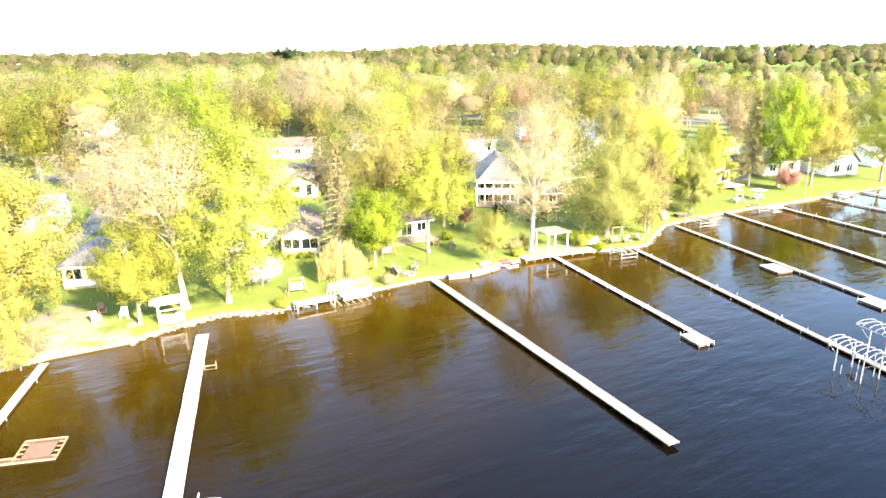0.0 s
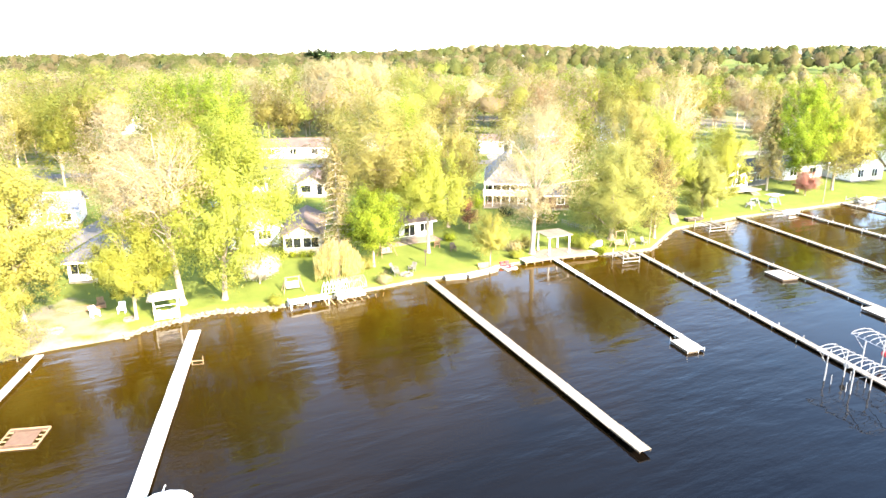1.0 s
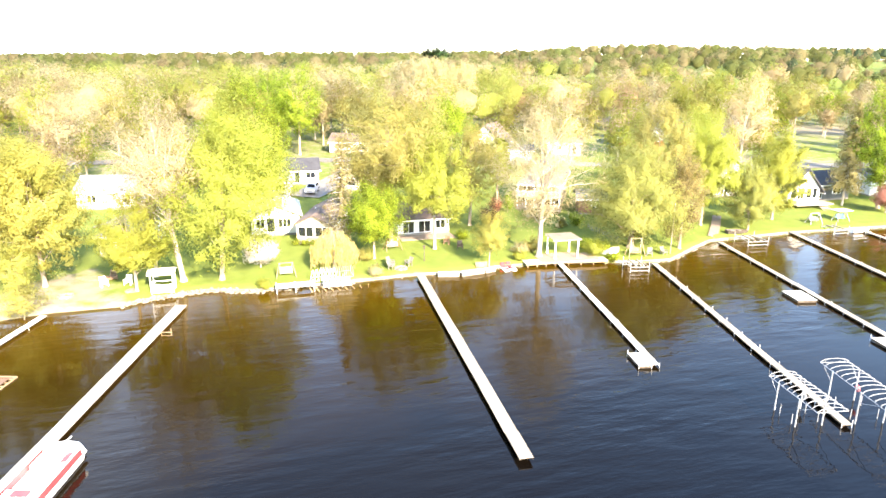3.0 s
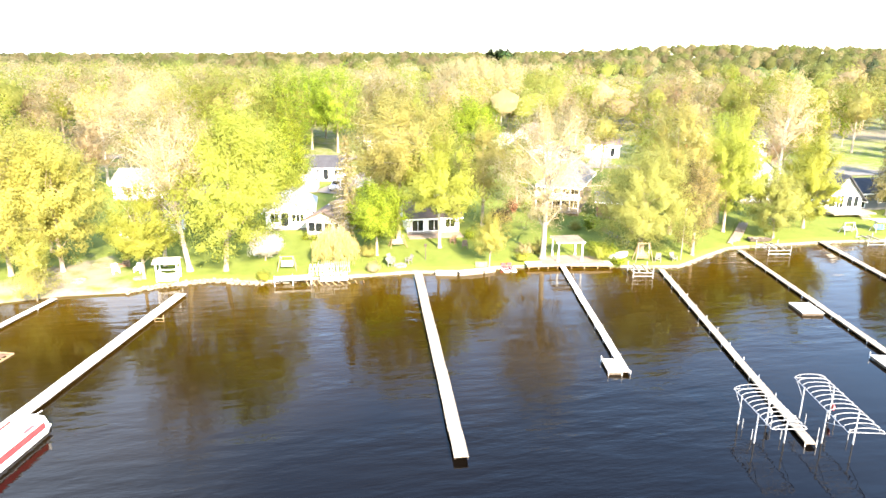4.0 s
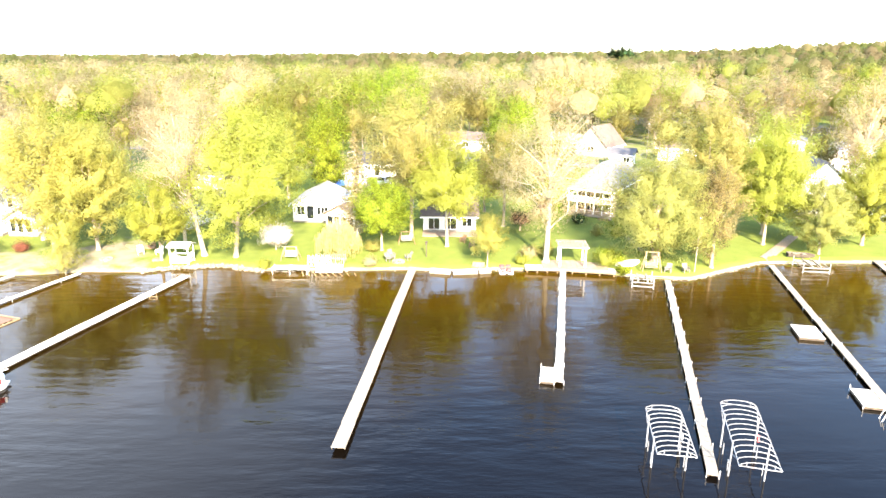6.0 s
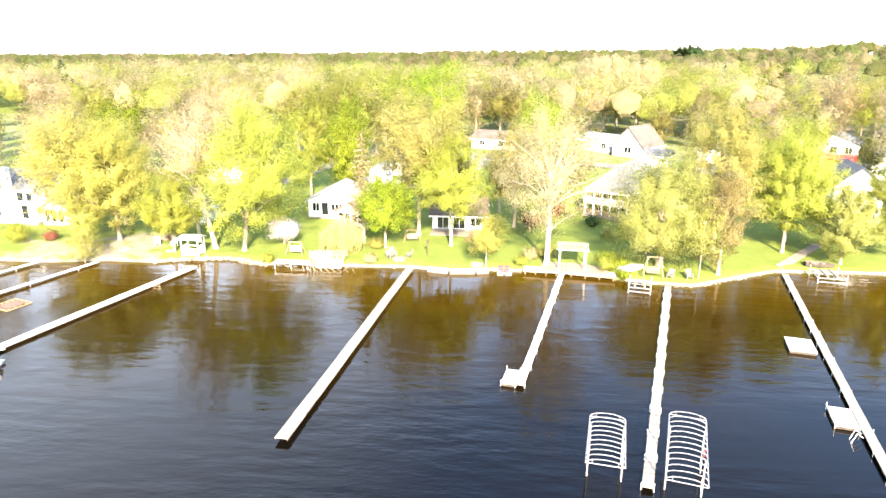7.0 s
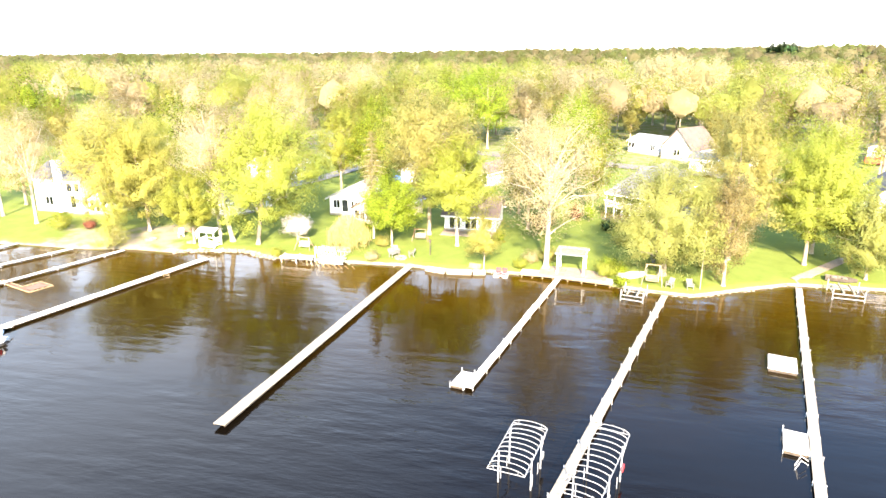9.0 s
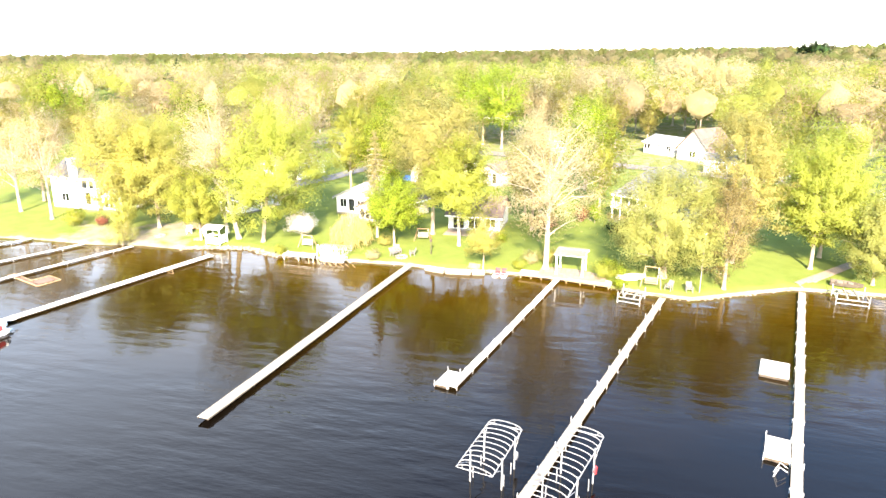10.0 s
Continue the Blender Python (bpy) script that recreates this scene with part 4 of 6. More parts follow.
hero(-49.5, 58.0, 15.0, 5.4, 3.5, "yellow", 15, "golden-green tree shading small cottage", n=6500)
hero(-38.4, 47.0, 4.4, 2.0, 1.0, "soft", 16, "young sapling with soft green leaves on the beach", n=1400, size=0.2, trunk_r=0.06)
hero(-39.6, 47.9, 7.0, 1.9, 2.0, "yellow", 17, "slender young tree with yellow leaves by water", n=1500, size=0.22, trunk_r=0.07)
hero(-23.8, 66.0, 3.5, 1.85, 0.5, "blossom", 5, "small ornamental tree covered in white blossom", n=3600, size=0.2, shape="dome", trunk_r=0.09)
put(make_willow(5.1, 2.4, 6, 6000), -15.6, 68.7, "small weeping willow with hanging yellow strands")
put(make_conifer(14.4, 3.1, 3.0, "brown", 7, n=2400, size=0.24, bark=BARK_PALE, droop=0.12), -16.6, 73.6, "thin brownish larch with bare pale trunk")
hero(-12.3, 73.2, 9.6, 3.7, 1.7, "green", 8, "young maple with fresh green leaves on lawn", n=6000, size=0.3)
hero(-12.6, 80.2, 19.8, 7.7, 6.0, "soft", 9, "wide tall tree with soft yellow-green budding crown", n=9000, sprays=220, limbs=18, shape="vase")
hero(-6.3, 79.3, 14.2, 4.9, 4.2, "lime", 10, "maple with yellow-green leaves and pale trunk on lawn", n=7000, bark=BARK_PALE)
hero(1.6, 75.8, 7.2, 2.3, 1.2, "yellow", 18, "small young tree with yellow-green leaves at water's edge", n=2400, size=0.22, trunk_r=0.08)
hero(-1.6, 91.3, 3.4, 1.7, 0.6, "red", 19, "small japanese maple with red leaves", n=700, size=0.22, shape="dome", trunk_r=0.08)
hero(7.0, 80.9, 20.6, 6.4, 4.5, "pale", 20, "tall cottonwood with white trunk and pale opening leaves", n=7600, size=0.26, bark=BARK_PALE, limbs=40, sprays=230, trunk_r=0.30, dense=4.8, straight=0.62)
hero(18.2, 88.0, 13.0, 6.6, 1.4, "fresh", 21, "broad round maple with soft pale green leaves", n=12500, size=0.30, shape="oval", sprays=260, trunk_r=0.40)
hero(24.5, 89.9, 13.6, 3.0, 0.7, "brown", 22, "slim brownish tree with fine budding twigs", n=5200, size=0.24)
hero(21.2, 98.8, 18.6, 5.4, 3.0, "soft", 23, "tall pale green tree behind round maple", n=6500)
hero(27.6, 108.7, 16.6, 6.2, 1.5, "lime", 24, "tall tree with bright yellow-green crown near walkway", n=9000)
hero(28.4, 103.6, 15.0, 4.9, 1.5, "lime", 25, "yellow-green budding tree near walkway", n=7500)
hero(35.0, 103.4, 9.8, 3.6, 1.2, "fresh", 26, "bright lime-green young maple near boat lift", n=6000, size=0.3)
hero(39.6, 110.8, 13.8, 4.3, 1.6, "lime", 27, "lime-green tree in front of white house", n=7500)
put(make_conifer(17.4, 3.2, 3.5, "brown", 28, n=5200, size=0.32, bark=BARK_PALE, droop=0.3), 53.2, 125.0, "tall ragged brownish pine with bare lower trunk")
hero(58.5, 124.5, 20.0, 6.0, 3.5, "green", 29, "tall vivid green maple on far lawn", n=8000, size=0.42)
hero(66.0, 127.0, 17.8, 6.2, 3.5, "yellow", 30, "yellow-green budding tree on far lawn", n=6500, size=0.4)
hero(82.5, 132.0, 22.0, 7.3, 4.0, "lime", 31, "large spreading green tree at far shore", n=8000, size=0.45)
hero(75.0, 139.0, 17.0, 4.8, 4.0, "soft", 32, "soft green tree behind far cottage", n=4500, size=0.45)
hero(58.6, 121.2, 4.5, 2.2, 0.8, "rosy", 34, "small reddish flowering tree on far lawn", n=1800, size=0.3, shape="dome", trunk_r=0.09)
hero(-14.9, 118.6, 16.6, 5.6, 3.5, "green", 35, "vivid green tree behind brown cottage", n=6000, size=0.42)
hero(38.2, 137.5, 21.5, 6.0, 7.0, "tan", 36, "tall nearly bare pale tree behind shore houses", n=3600, size=0.4, bark=BARK_PALE, limbs=20, dense=3.3)
hero(-36.0, 90.0, 16.5, 4.5, 3.0, "green", 37, "dense green tree beside white cottage", n=6000, size=0.38)
hero(-43.0, 87.5, 15.5, 4.4, 3.0, "lime", 49, "yellow-green tree beside gravel drive", n=3200, size=0.40)
hero(-4.6, 92.0, 15.5, 4.5, 4.0, "soft", 38, "slim budding tree with pale leaning trunk", n=4200, size=0.34, limbs=14)
hero(-46.0, 78.0, 17.0, 5.5, 3.5, "tan", 39, "tan budding tree behind cottages", n=4200, size=0.4, limbs=14, dense=3.3)
for k, (bx, by) in enumerate([(-47, 213), (-56, 222), (-40, 222)]):
    hero(bx, by, 23 - k, 8.0, 5.0, "pale", 40 + k, "broad cream-coloured budding tree in the wood", n=4500, size=0.7, bark=BARK_PALE, shape="vase")
for k, (bx, by) in enumerate([(-58, 143), (-66.5, 145), (-75, 148)]):
    hero(bx, by, 21 - k, 6.6, 4.0, "green", 144 + k, "vivid green maple beyond the road", n=5200, size=0.5, dense=3.6)
for k, (bx, by, lf, lab) in enumerate([(-99, 131, "soft", "soft green tree beside the road"), (-113, 146, "yellow", "golden-green tree beside the road"), (-126, 160, "pale", "cream-coloured budding tree beside the road"),
                                       (-118, 128, "lime", "yellow-green tree on lawn by the road"), (-88, 107, "pale", "cream-coloured budding tree by the drive"), (-77, 92, "tan", "tan budding tree behind low house")]):
    hero(bx, by, 16 + k % 3, 5.6, 3.0, lf, 120 + k, lab, n=3400, size=0.44, bark=BARK_PALE, dense=3.0)
HEROES = [(o.location.x, o.location.y) for o in scene.objects if o.type == "EMPTY" and o.get("category") == "tree"]


# ---- the wood behind the houses ----
WOOD_AT = list(HEROES)


def before_white_house(x, y):
    """The open lawn that runs from the white two-storey house towards the lake."""
    along = (x + 107) * 0.49 - (y - 192) * 0.872
    return 0 < along < 45 and abs((x + 107) * 0.872 + (y - 192) * 0.49) < 3.5


def woods():
    rng = np.random.default_rng(77)
    protos = []
    kinds = [("lime", "yellow-green budding tree in the wood"), ("soft", "soft green budding tree in the wood"), ("green", "fresh green tree in the wood"), ("pale", "cream-coloured budding tree in the wood"),
             ("tan", "tan budding tree in the wood"), ("rust", "reddish budding tree in the wood"), ("yellow", "golden budding tree in the wood")]
    for i, (leaf, lab) in enumerate(kinds):
        for j in range(2):
            sh = ["oval", "vase", "dome"][(i + j) % 3]
            t = make_tree(15.5 + 2.0 * j, 4.6 + 0.7 * ((i + j) % 3), 3.0, leaf, 100 + 2 * i + j, n=3500, size=0.44, shape=sh, sprays=150, limbs=7, dense=1.0, big=1.0, core=0.40, bark=BARK_PALE if leaf in ("pale", "tan") else BARK)
            tagged(t, lab, "tree", "trees of the wood")
            protos.append(t)
    weights = np.array([0.17, 0.23, 0.11, 0.18, 0.16, 0.08, 0.07]).repeat(2) / 2
    taken = WOOD_AT
    used = set()
    made = 0
    for _ in range(6000):
        if made >= 285:
            break
        d = 24 + 190 * rng.uniform() ** 0.8
        u = rng.uniform(-110, 230)
        x, y = shore_at(u, d)
        az = math.degrees(math.atan2(y - 5, x - 25))
        if az < 38 or az > 172:
            continue
        if any((x - a) ** 2 + (y - b) ** 2 < 32 for a, b in taken):
            continue
        if any(abs((x - a) * 0.9 - (y - b - 2) * -0.25) < 6.5 and -11 < (y - b) < 11 for a, b in HOUSES):
            continue
        if -50 < x < -29 and 84 < y < 136:
            continue
        if before_white_house(x, y):
            continue
        if abs(y - np.interp(x, [-140, -95, -60, -30, 0, 40, 80, 140], [95, 118, 135, 143, 150, 158, 178, 205])) < 6:
            continue
        if 40 < x < 60 and 163 < y < 178 and d < 160:
            continue
        taken.append((x, y))
        p = int(rng.choice(len(protos), p=weights))
        s = rng.uniform(0.72, 1.12)
        z = gz(x, y) - 0.1
        if p not in used:
            used.add(p)
            protos[p].matrix_basis = pose(x, y, z, 0, 0, rng.uniform(0, 360))
        else:
            t = copy_thing(protos[p], pose(x, y, z, 0, 0, rng.uniform(0, 360)))
            t.scale = (s, s, s * rng.uniform(0.9, 1.08))
        made += 1
    for i, t in enumerate(protos):
        if i not in used:
            t.matrix_basis = pose(-150 - 9 * i, 170, gz(-150 - 9 * i, 170), 0, 0, 0)


woods()


def far_woods():
    """Woods up to the skyline: many small leaf clumps, in five mixtures of colour."""
    rng = np.random.default_rng(5)
    sets = {"far": [], "fartan": [], "fardark": [], "farsoft": [], "farpale": []}
    shades, softs = {k: [] for k in sets}, {k: [] for k in sets}
    balls = [lumpy_ball(rng, 1) for _ in range(16)]
    for _ in range(7200):
        far = 150 + 1560 * rng.uniform() ** 1.8
        az = radians(rng.uniform(28, 184))
        x, y = 20 + math.cos(az) * far, 10 + math.sin(az) * far
        d = float(inland(x, y))
        if d < 105 or before_white_house(x, y) or any((x - a) ** 2 + (y - b) ** 2 < 30 for a, b in WOOD_AT):
            continue
        if d < 200 and any(abs(x - a) < 10 and -22 < y - b < 12 for a, b in HOUSES):
            continue
        if abs(y - np.interp(x, [-140, -95, -60, -30, 0, 40, 80, 140], [95, 118, 135, 143, 150, 158, 178, 205])) < 7 or (40 < x < 60 and 163 < y < 178):
            continue
        k = rng.uniform()
        scrub = (250 < far < 420 and 68 < math.degrees(az) < 100) or (240 < far < 560 and 58 < math.degrees(az) < 74)
        grove = 660 < far < 760 and 62 < math.degrees(az) < 76
        h = rng.uniform(8, 12) if scrub else rng.uniform(14, 19)
        r = rng.uniform(2.6, 4.4) if scrub else rng.uniform(4.8, 7.6)
        near = far < 430
        kind = "fardark" if grove or k < 0.02 else (("farsoft" if k < 0.58 else "farpale") if near else ("fartan" if k < 0.42 else "far"))
        n = int(np.clip(150000 / far, 110, 800)) if near else int(np.clip(62000 / far, 60, 150))
        size = np.clip(far / 480, 0.42, 1.7)
        q = rng.normal(0, 1, (n, 3))
        q[:, 2] = np.abs(q[:, 2]) * np.where(rng.uniform(size=n) < 0.25, -0.8, 1)
        q /= np.linalg.norm(q, axis=1)[:, None]
        twig = rng.normal(0, 1, (26, 3))
        twig[:, 2] = np.abs(twig[:, 2])
        twig /= np.linalg.norm(twig, axis=1)[:, None]
        q = q + 0.9 * (twig[np.argmax(q @ twig.T, axis=1)] - q) * rng.uniform(0, 0.7, (n, 1))
        q = q * rng.uniform(0.72, 1.16, (n, 1))
        # added solid shell, so that no dark holes show between the leaf clumps
        ball, bn = balls[int(rng.integers(16))]
        shell, bn = ball * (0.62 if near else 0.80), bn + np.array([0, 0, 0.6])
        if kind == "fardark":
            q[:, :2] *= np.clip(0.75 - 0.6 * q[:, 2:3], 0.05, 1.2)
            shell = shell * np.concatenate([np.repeat(np.clip(0.75 - 0.6 * ball[:, :, 2:3], 0.05, 1.2), 2, axis=2), np.ones_like(ball[:, :, 2:3])], 2)
        form, at = np.array([r, r, h * 0.36]), np.array([x, y, gz(x, y) + h * 0.62])
        p = q * form + at
        nr = q * 1.2 + rng.normal(0, 0.45, (n, 3)) + np.array([0, 0, 0.25])
        nr /= np.linalg.norm(nr, axis=1)[:, None]
        a = np.cross(nr, rng.normal(0, 1, (n, 3)))
        a /= np.linalg.norm(a, axis=1)[:, None]
        b = np.cross(nr, a)
        s = size * rng.uniform(0.6, 1.3, (n, 1))
        sets[kind] += [shell * form + at, np.stack([p - a * s * 0.5 - b * s * 0.35, p + a * s * 0.5 - b * s * 0.35, p + b * s * 0.65], 1)]
        qn = q / np.linalg.norm(q, axis=1)[:, None] + np.array([0, 0, 0.7]) + rng.normal(0, 0.15, (n, 3))
        softs[kind] += [bn, np.repeat(qn[:, None], 3, axis=1)]
        shades[kind].append(np.full(3 * (n + len(ball)), rng.uniform(), np.float32))
    for kind, lab in (("far", "distant wood of dull green spring trees"), ("fartan", "distant wood of tan budding trees"), ("fardark", "dark conifers standing in the distant wood"), ("farsoft", "nearer wood of soft green spring trees"), ("farpale", "nearer wood of cream-coloured budding trees")):
        wd = tagged(leaf_obj("woodland", np.concatenate(sets[kind]), LEAF[kind], None, np.concatenate(softs[kind])), lab, "wood", kind="stuff")
        wd.data.attributes.new("tree_shade", "FLOAT", "POINT").data.foreach_set("value", np.concatenate(shades[kind]))


far_woods()
dk = make_tree(22, 17, 1, "conifer", 90, n=1500, size=2.2, shape="dome", sprays=90, core=0.8)
put(dk, -168, 660, "large dark evergreen standing above the distant wood")


# ---- docks ----
def dock(a, b, w, mat, label, posts=True, z=0.5, sec=3.05, skirt=0.15, post_h=0.36, every=1):
    """A straight pier from a to b: deck sections with a dark skirt, on pipe legs that stand above the deck."""
    L = math.hypot(b[0] - a[0], b[1] - a[1])
    ob = empty("dock", a[0], a[1], 0, math.degrees(math.atan2(b[1] - a[1], b[0] - a[0])))
    tagged(ob, label, "dock", "docks along the shore")
    n = max(1, round(L / sec))
    s = L / n
    bm = bmesh.new()
    box(bm, 0.012, -w / 2, -0.05, s - 0.012, w / 2, 0.0, bevel=0.008)
    deck = bpy.data.meshes.new("deck_section")
    bm.to_mesh(deck)
    bm.free()
    deck.materials.append(mat)
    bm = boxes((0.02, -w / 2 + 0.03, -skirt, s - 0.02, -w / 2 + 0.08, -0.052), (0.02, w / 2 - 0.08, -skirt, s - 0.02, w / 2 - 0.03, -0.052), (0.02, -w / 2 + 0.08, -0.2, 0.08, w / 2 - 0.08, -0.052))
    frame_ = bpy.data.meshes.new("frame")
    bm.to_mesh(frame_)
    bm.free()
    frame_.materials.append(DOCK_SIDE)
    bm = bmesh.new()
    tube(bm, [(0, 0, -z - 1.2), (0, 0, post_h)], 0.028, 6)
    leg = bpy.data.meshes.new("post")
    bm.to_mesh(leg)
    bm.free()
    leg.materials.append(STEEL)
    rng = random.Random(int(a[0] * 7))
    for i in range(n):
        o = new("deck_section", deck)
        o.parent = ob
        o.location = (i * s, rng.uniform(-0.02, 0.02), z + rng.uniform(-0.012, 0.012))
        o.rotation_euler = (0, 0, radians(rng.uniform(-0.35, 0.35)))
        f = new("frame", frame_)
        f.parent = ob
        f.location = (i * s, 0, z)
        if posts and i % every == 0:
            for sd in (-1, 1):
                p = new("post", leg)
                p.parent = ob
                p.location = ((i + 1) * s - 0.1, sd * (w / 2 + 0.03), z + rng.uniform(-0.25, 0.02))
    return ob


def platform(ob, x0, y0, x1, y1, z, mat):
    """A wider landing at the side of a dock, in the dock's own axes."""
    bm = bmesh.new()
    box(bm, x0, y0, z - 0.05, x1, y1, z, bevel=0.008)
    part("landing", bm, mat, ob)
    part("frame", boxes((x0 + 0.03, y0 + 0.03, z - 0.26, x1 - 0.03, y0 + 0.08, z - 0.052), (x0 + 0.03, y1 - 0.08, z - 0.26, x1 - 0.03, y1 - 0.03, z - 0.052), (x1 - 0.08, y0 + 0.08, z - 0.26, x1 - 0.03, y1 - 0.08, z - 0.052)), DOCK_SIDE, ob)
    for px in (x0, x1):
        for py in (y0, y1):
            bm = bmesh.new()
            tube(bm, [(px, py, -1.2), (px, py, z + 0.3)], 0.027, 6)
            part("post", bm, STEEL, ob)


dock((-25.9, 54.0), (-14.6, 17.0), 1.1, DOCK_WHITE, "long bright white dock with a pontoon boat moored beside it", posts=False)
dock((-36.9, 47.8), (-31.0, 24.5), 0.7, DOCK_WHITE, "narrow white dock with short posts", post_h=0.15, every=2)
dock((-42.3, 43.2), (-38.6, 20.0), 0.7, DOCK_WHITE, "narrow white dock by the sandy beach", post_h=0.2, every=2)
dock((-50.2, 38.6), (-47.5, 22.0), 0.7, DOCK_WHITE, "narrow white dock at far end of the beach", post_h=0.2, every=2)
dock((-5.3, 69.9), (11.9, 36.9), 0.95, DOCK, "long plain dock with pale weathered deck boards", posts=False, z=0.6)
d4 = dock((9.8, 79.6), (20.3, 53.3), 0.66, DOCK_WHITE, "white dock with square landing at its end", post_h=0.12)
L4 = math.hypot(10.5, 26.3)
platform(d4, L4 - 2.4, -1.5, L4 + 0.1, -0.39, 0.5, DOCK_WHITE)
dock((21.1, 83.2), (32.9, 47.2), 0.68, DOCK, "long dock with many pipe posts between two boat lifts", post_h=0.34)
d6 = dock((30.4, 96.0), (44.4, 57.0), 0.68, DOCK, "long dock with side landing and posts", post_h=0.12)
platform(d6, 32.6, -1.95, 35.4, -0.41, 0.5, DOCK_WHITE)
bm = bmesh.new()
for q in (0.0, 0.5):
    tube(bm, [(36.2 + q, -0.55, 0.55), (36.4 + q, -1.0, 0.9), (36.5 + q, -1.35, 0.0), (36.5 + q, -1.5, -0.8)], 0.03, 6)
part("ladder", bm, STEEL, d6, "bent pipe boarding ladder")
dock((41.3, 105.4), (53.8, 67.0), 0.8, DOCK, "long far dock with pale deck", post_h=0.12)
dock((51.4, 111.2), (64.5, 78.0), 0.8, DOCK, "long far dock with white posts", post_h=0.35)
dock((63.6, 117.6), (75.0, 92.0), 0.8, DOCK, "far dock beside moored boats", post_h=0.3)
dock((73.5, 123.0), (86.0, 98.0), 0.8, DOCK, "far dock reaching out from the lawn", post_h=0.3)
dock((92.0, 135.5), (103.0, 112.0), 0.8, DOCK, "long distant dock along the shore", post_h=0.3)

# swimming raft and sunken wooden crib
rf = empty("swim_raft", 35.9, 75.2, 0.06, -70)
tagged(rf, "square white swimming raft floating beside a dock", "raft")
bm = bmesh.new()
for i in range(8):
    box(bm, -1.5 + i * 0.375 + 0.008, -1.1, 0.4, -1.5 + (i + 1) * 0.375 - 0.008, 1.1, 0.46)
part("deck", bm, DOCK_WHITE, rf)
part("frame", boxes((-1.46, -1.06, 0.16, 1.46, -0.96, 0.398), (-1.46, 0.96, 0.16, 1.46, 1.06, 0.398), (-1.46, -0.96, 0.16, -1.36, 0.96, 0.398), (1.36, -0.96, 0.16, 1.46, 0.96, 0.398)), DOCK_SIDE, rf)
for s in (-1, 1):
    bm = bmesh.new()
    tube(bm, [(-1.3, s * 0.7, 0.1), (1.3, s * 0.7, 0.1)], 0.26, 10)
    part("float", bm, DOCK_SIDE, rf, "dark plastic float")
cr = empty("swim_platform", -29.7, 35.7, WATER - 0.1, 14)
tagged(cr, "floating frame platform with brown centre panel and narrow walkway", "platform")
part("centre_panel", boxes((-0.85, -0.85, 0.14, 0.85, 0.85, 0.19)), CRIB, cr, "faded brown centre panel")
for a in ((-1.32, -1.32, 0.1, 1.32, -1.26, 0.22), (-1.32, 1.26, 0.1, 1.32, 1.32, 0.22), (-1.32, -1.26, 0.1, -1.26, 1.26, 0.22), (1.26, -1.26, 0.1, 1.32, 1.26, 0.22),
          (-5.6, -1.32, 0.1, -1.33, -1.26, 0.22), (-5.6, -0.72, 0.1, -1.33, -0.66, 0.22)):
    part("rim", boxes(a), WOOD_LIGHT, cr, "pale worn rim board")
for k in range(22):
    v = -1.22 + k * 0.112
    part("slat", boxes((v, 0.92, 0.13, v + 0.07, 1.25, 0.17)), CRIB, cr)
    part("slat", boxes((v, -1.25, 0.13, v + 0.07, -0.92, 0.17)), CRIB, cr)
for k in range(4):
    for sx in (-1, 1):
        v = -0.85 + k * 0.55
        part("brace", boxes((sx * 1.09 - 0.17, v, 0.13, sx * 1.09 + 0.17, v + 0.09, 0.18)), WOOD_LIGHT, cr)
for k in range(26):
    part("slat", boxes((-5.55 + k * 0.16, -1.25, 0.13, -5.45 + k * 0.16, -0.73, 0.17)), CRIB, cr)
for a in ((-1.2, -1.24, -1.2, -1.12, -1.16, 0.12), (1.12, 1.16, -1.2, 1.2, 1.24, 0.12), (-5.4, -1.24, -1.2, -5.32, -1.16, 0.12), (1.12, -1.24, -1.2, 1.2, -1.16, 0.12)):
    part("post", boxes(a), WOOD, cr)
# small ladder frame in the shallows
lf = empty("ladder_frame", -22.8, 47.6, 0.0, -72)
tagged(lf, "small rusty pipe ladder frame standing in water", "ladder")
for s in (-0.45, 0.45):
    bm = bmesh.new()
    tube(bm, [(0, s, -1.0), (0, s, 0.9)], 0.035, 6)
    part("post", bm, WOOD_LIGHT, lf)
for z in (0.15, 0.5):
    part("rung", boxes((-0.03, -0.45, z, 0.03, 0.45, z + 0.06)), WOOD_LIGHT, lf)


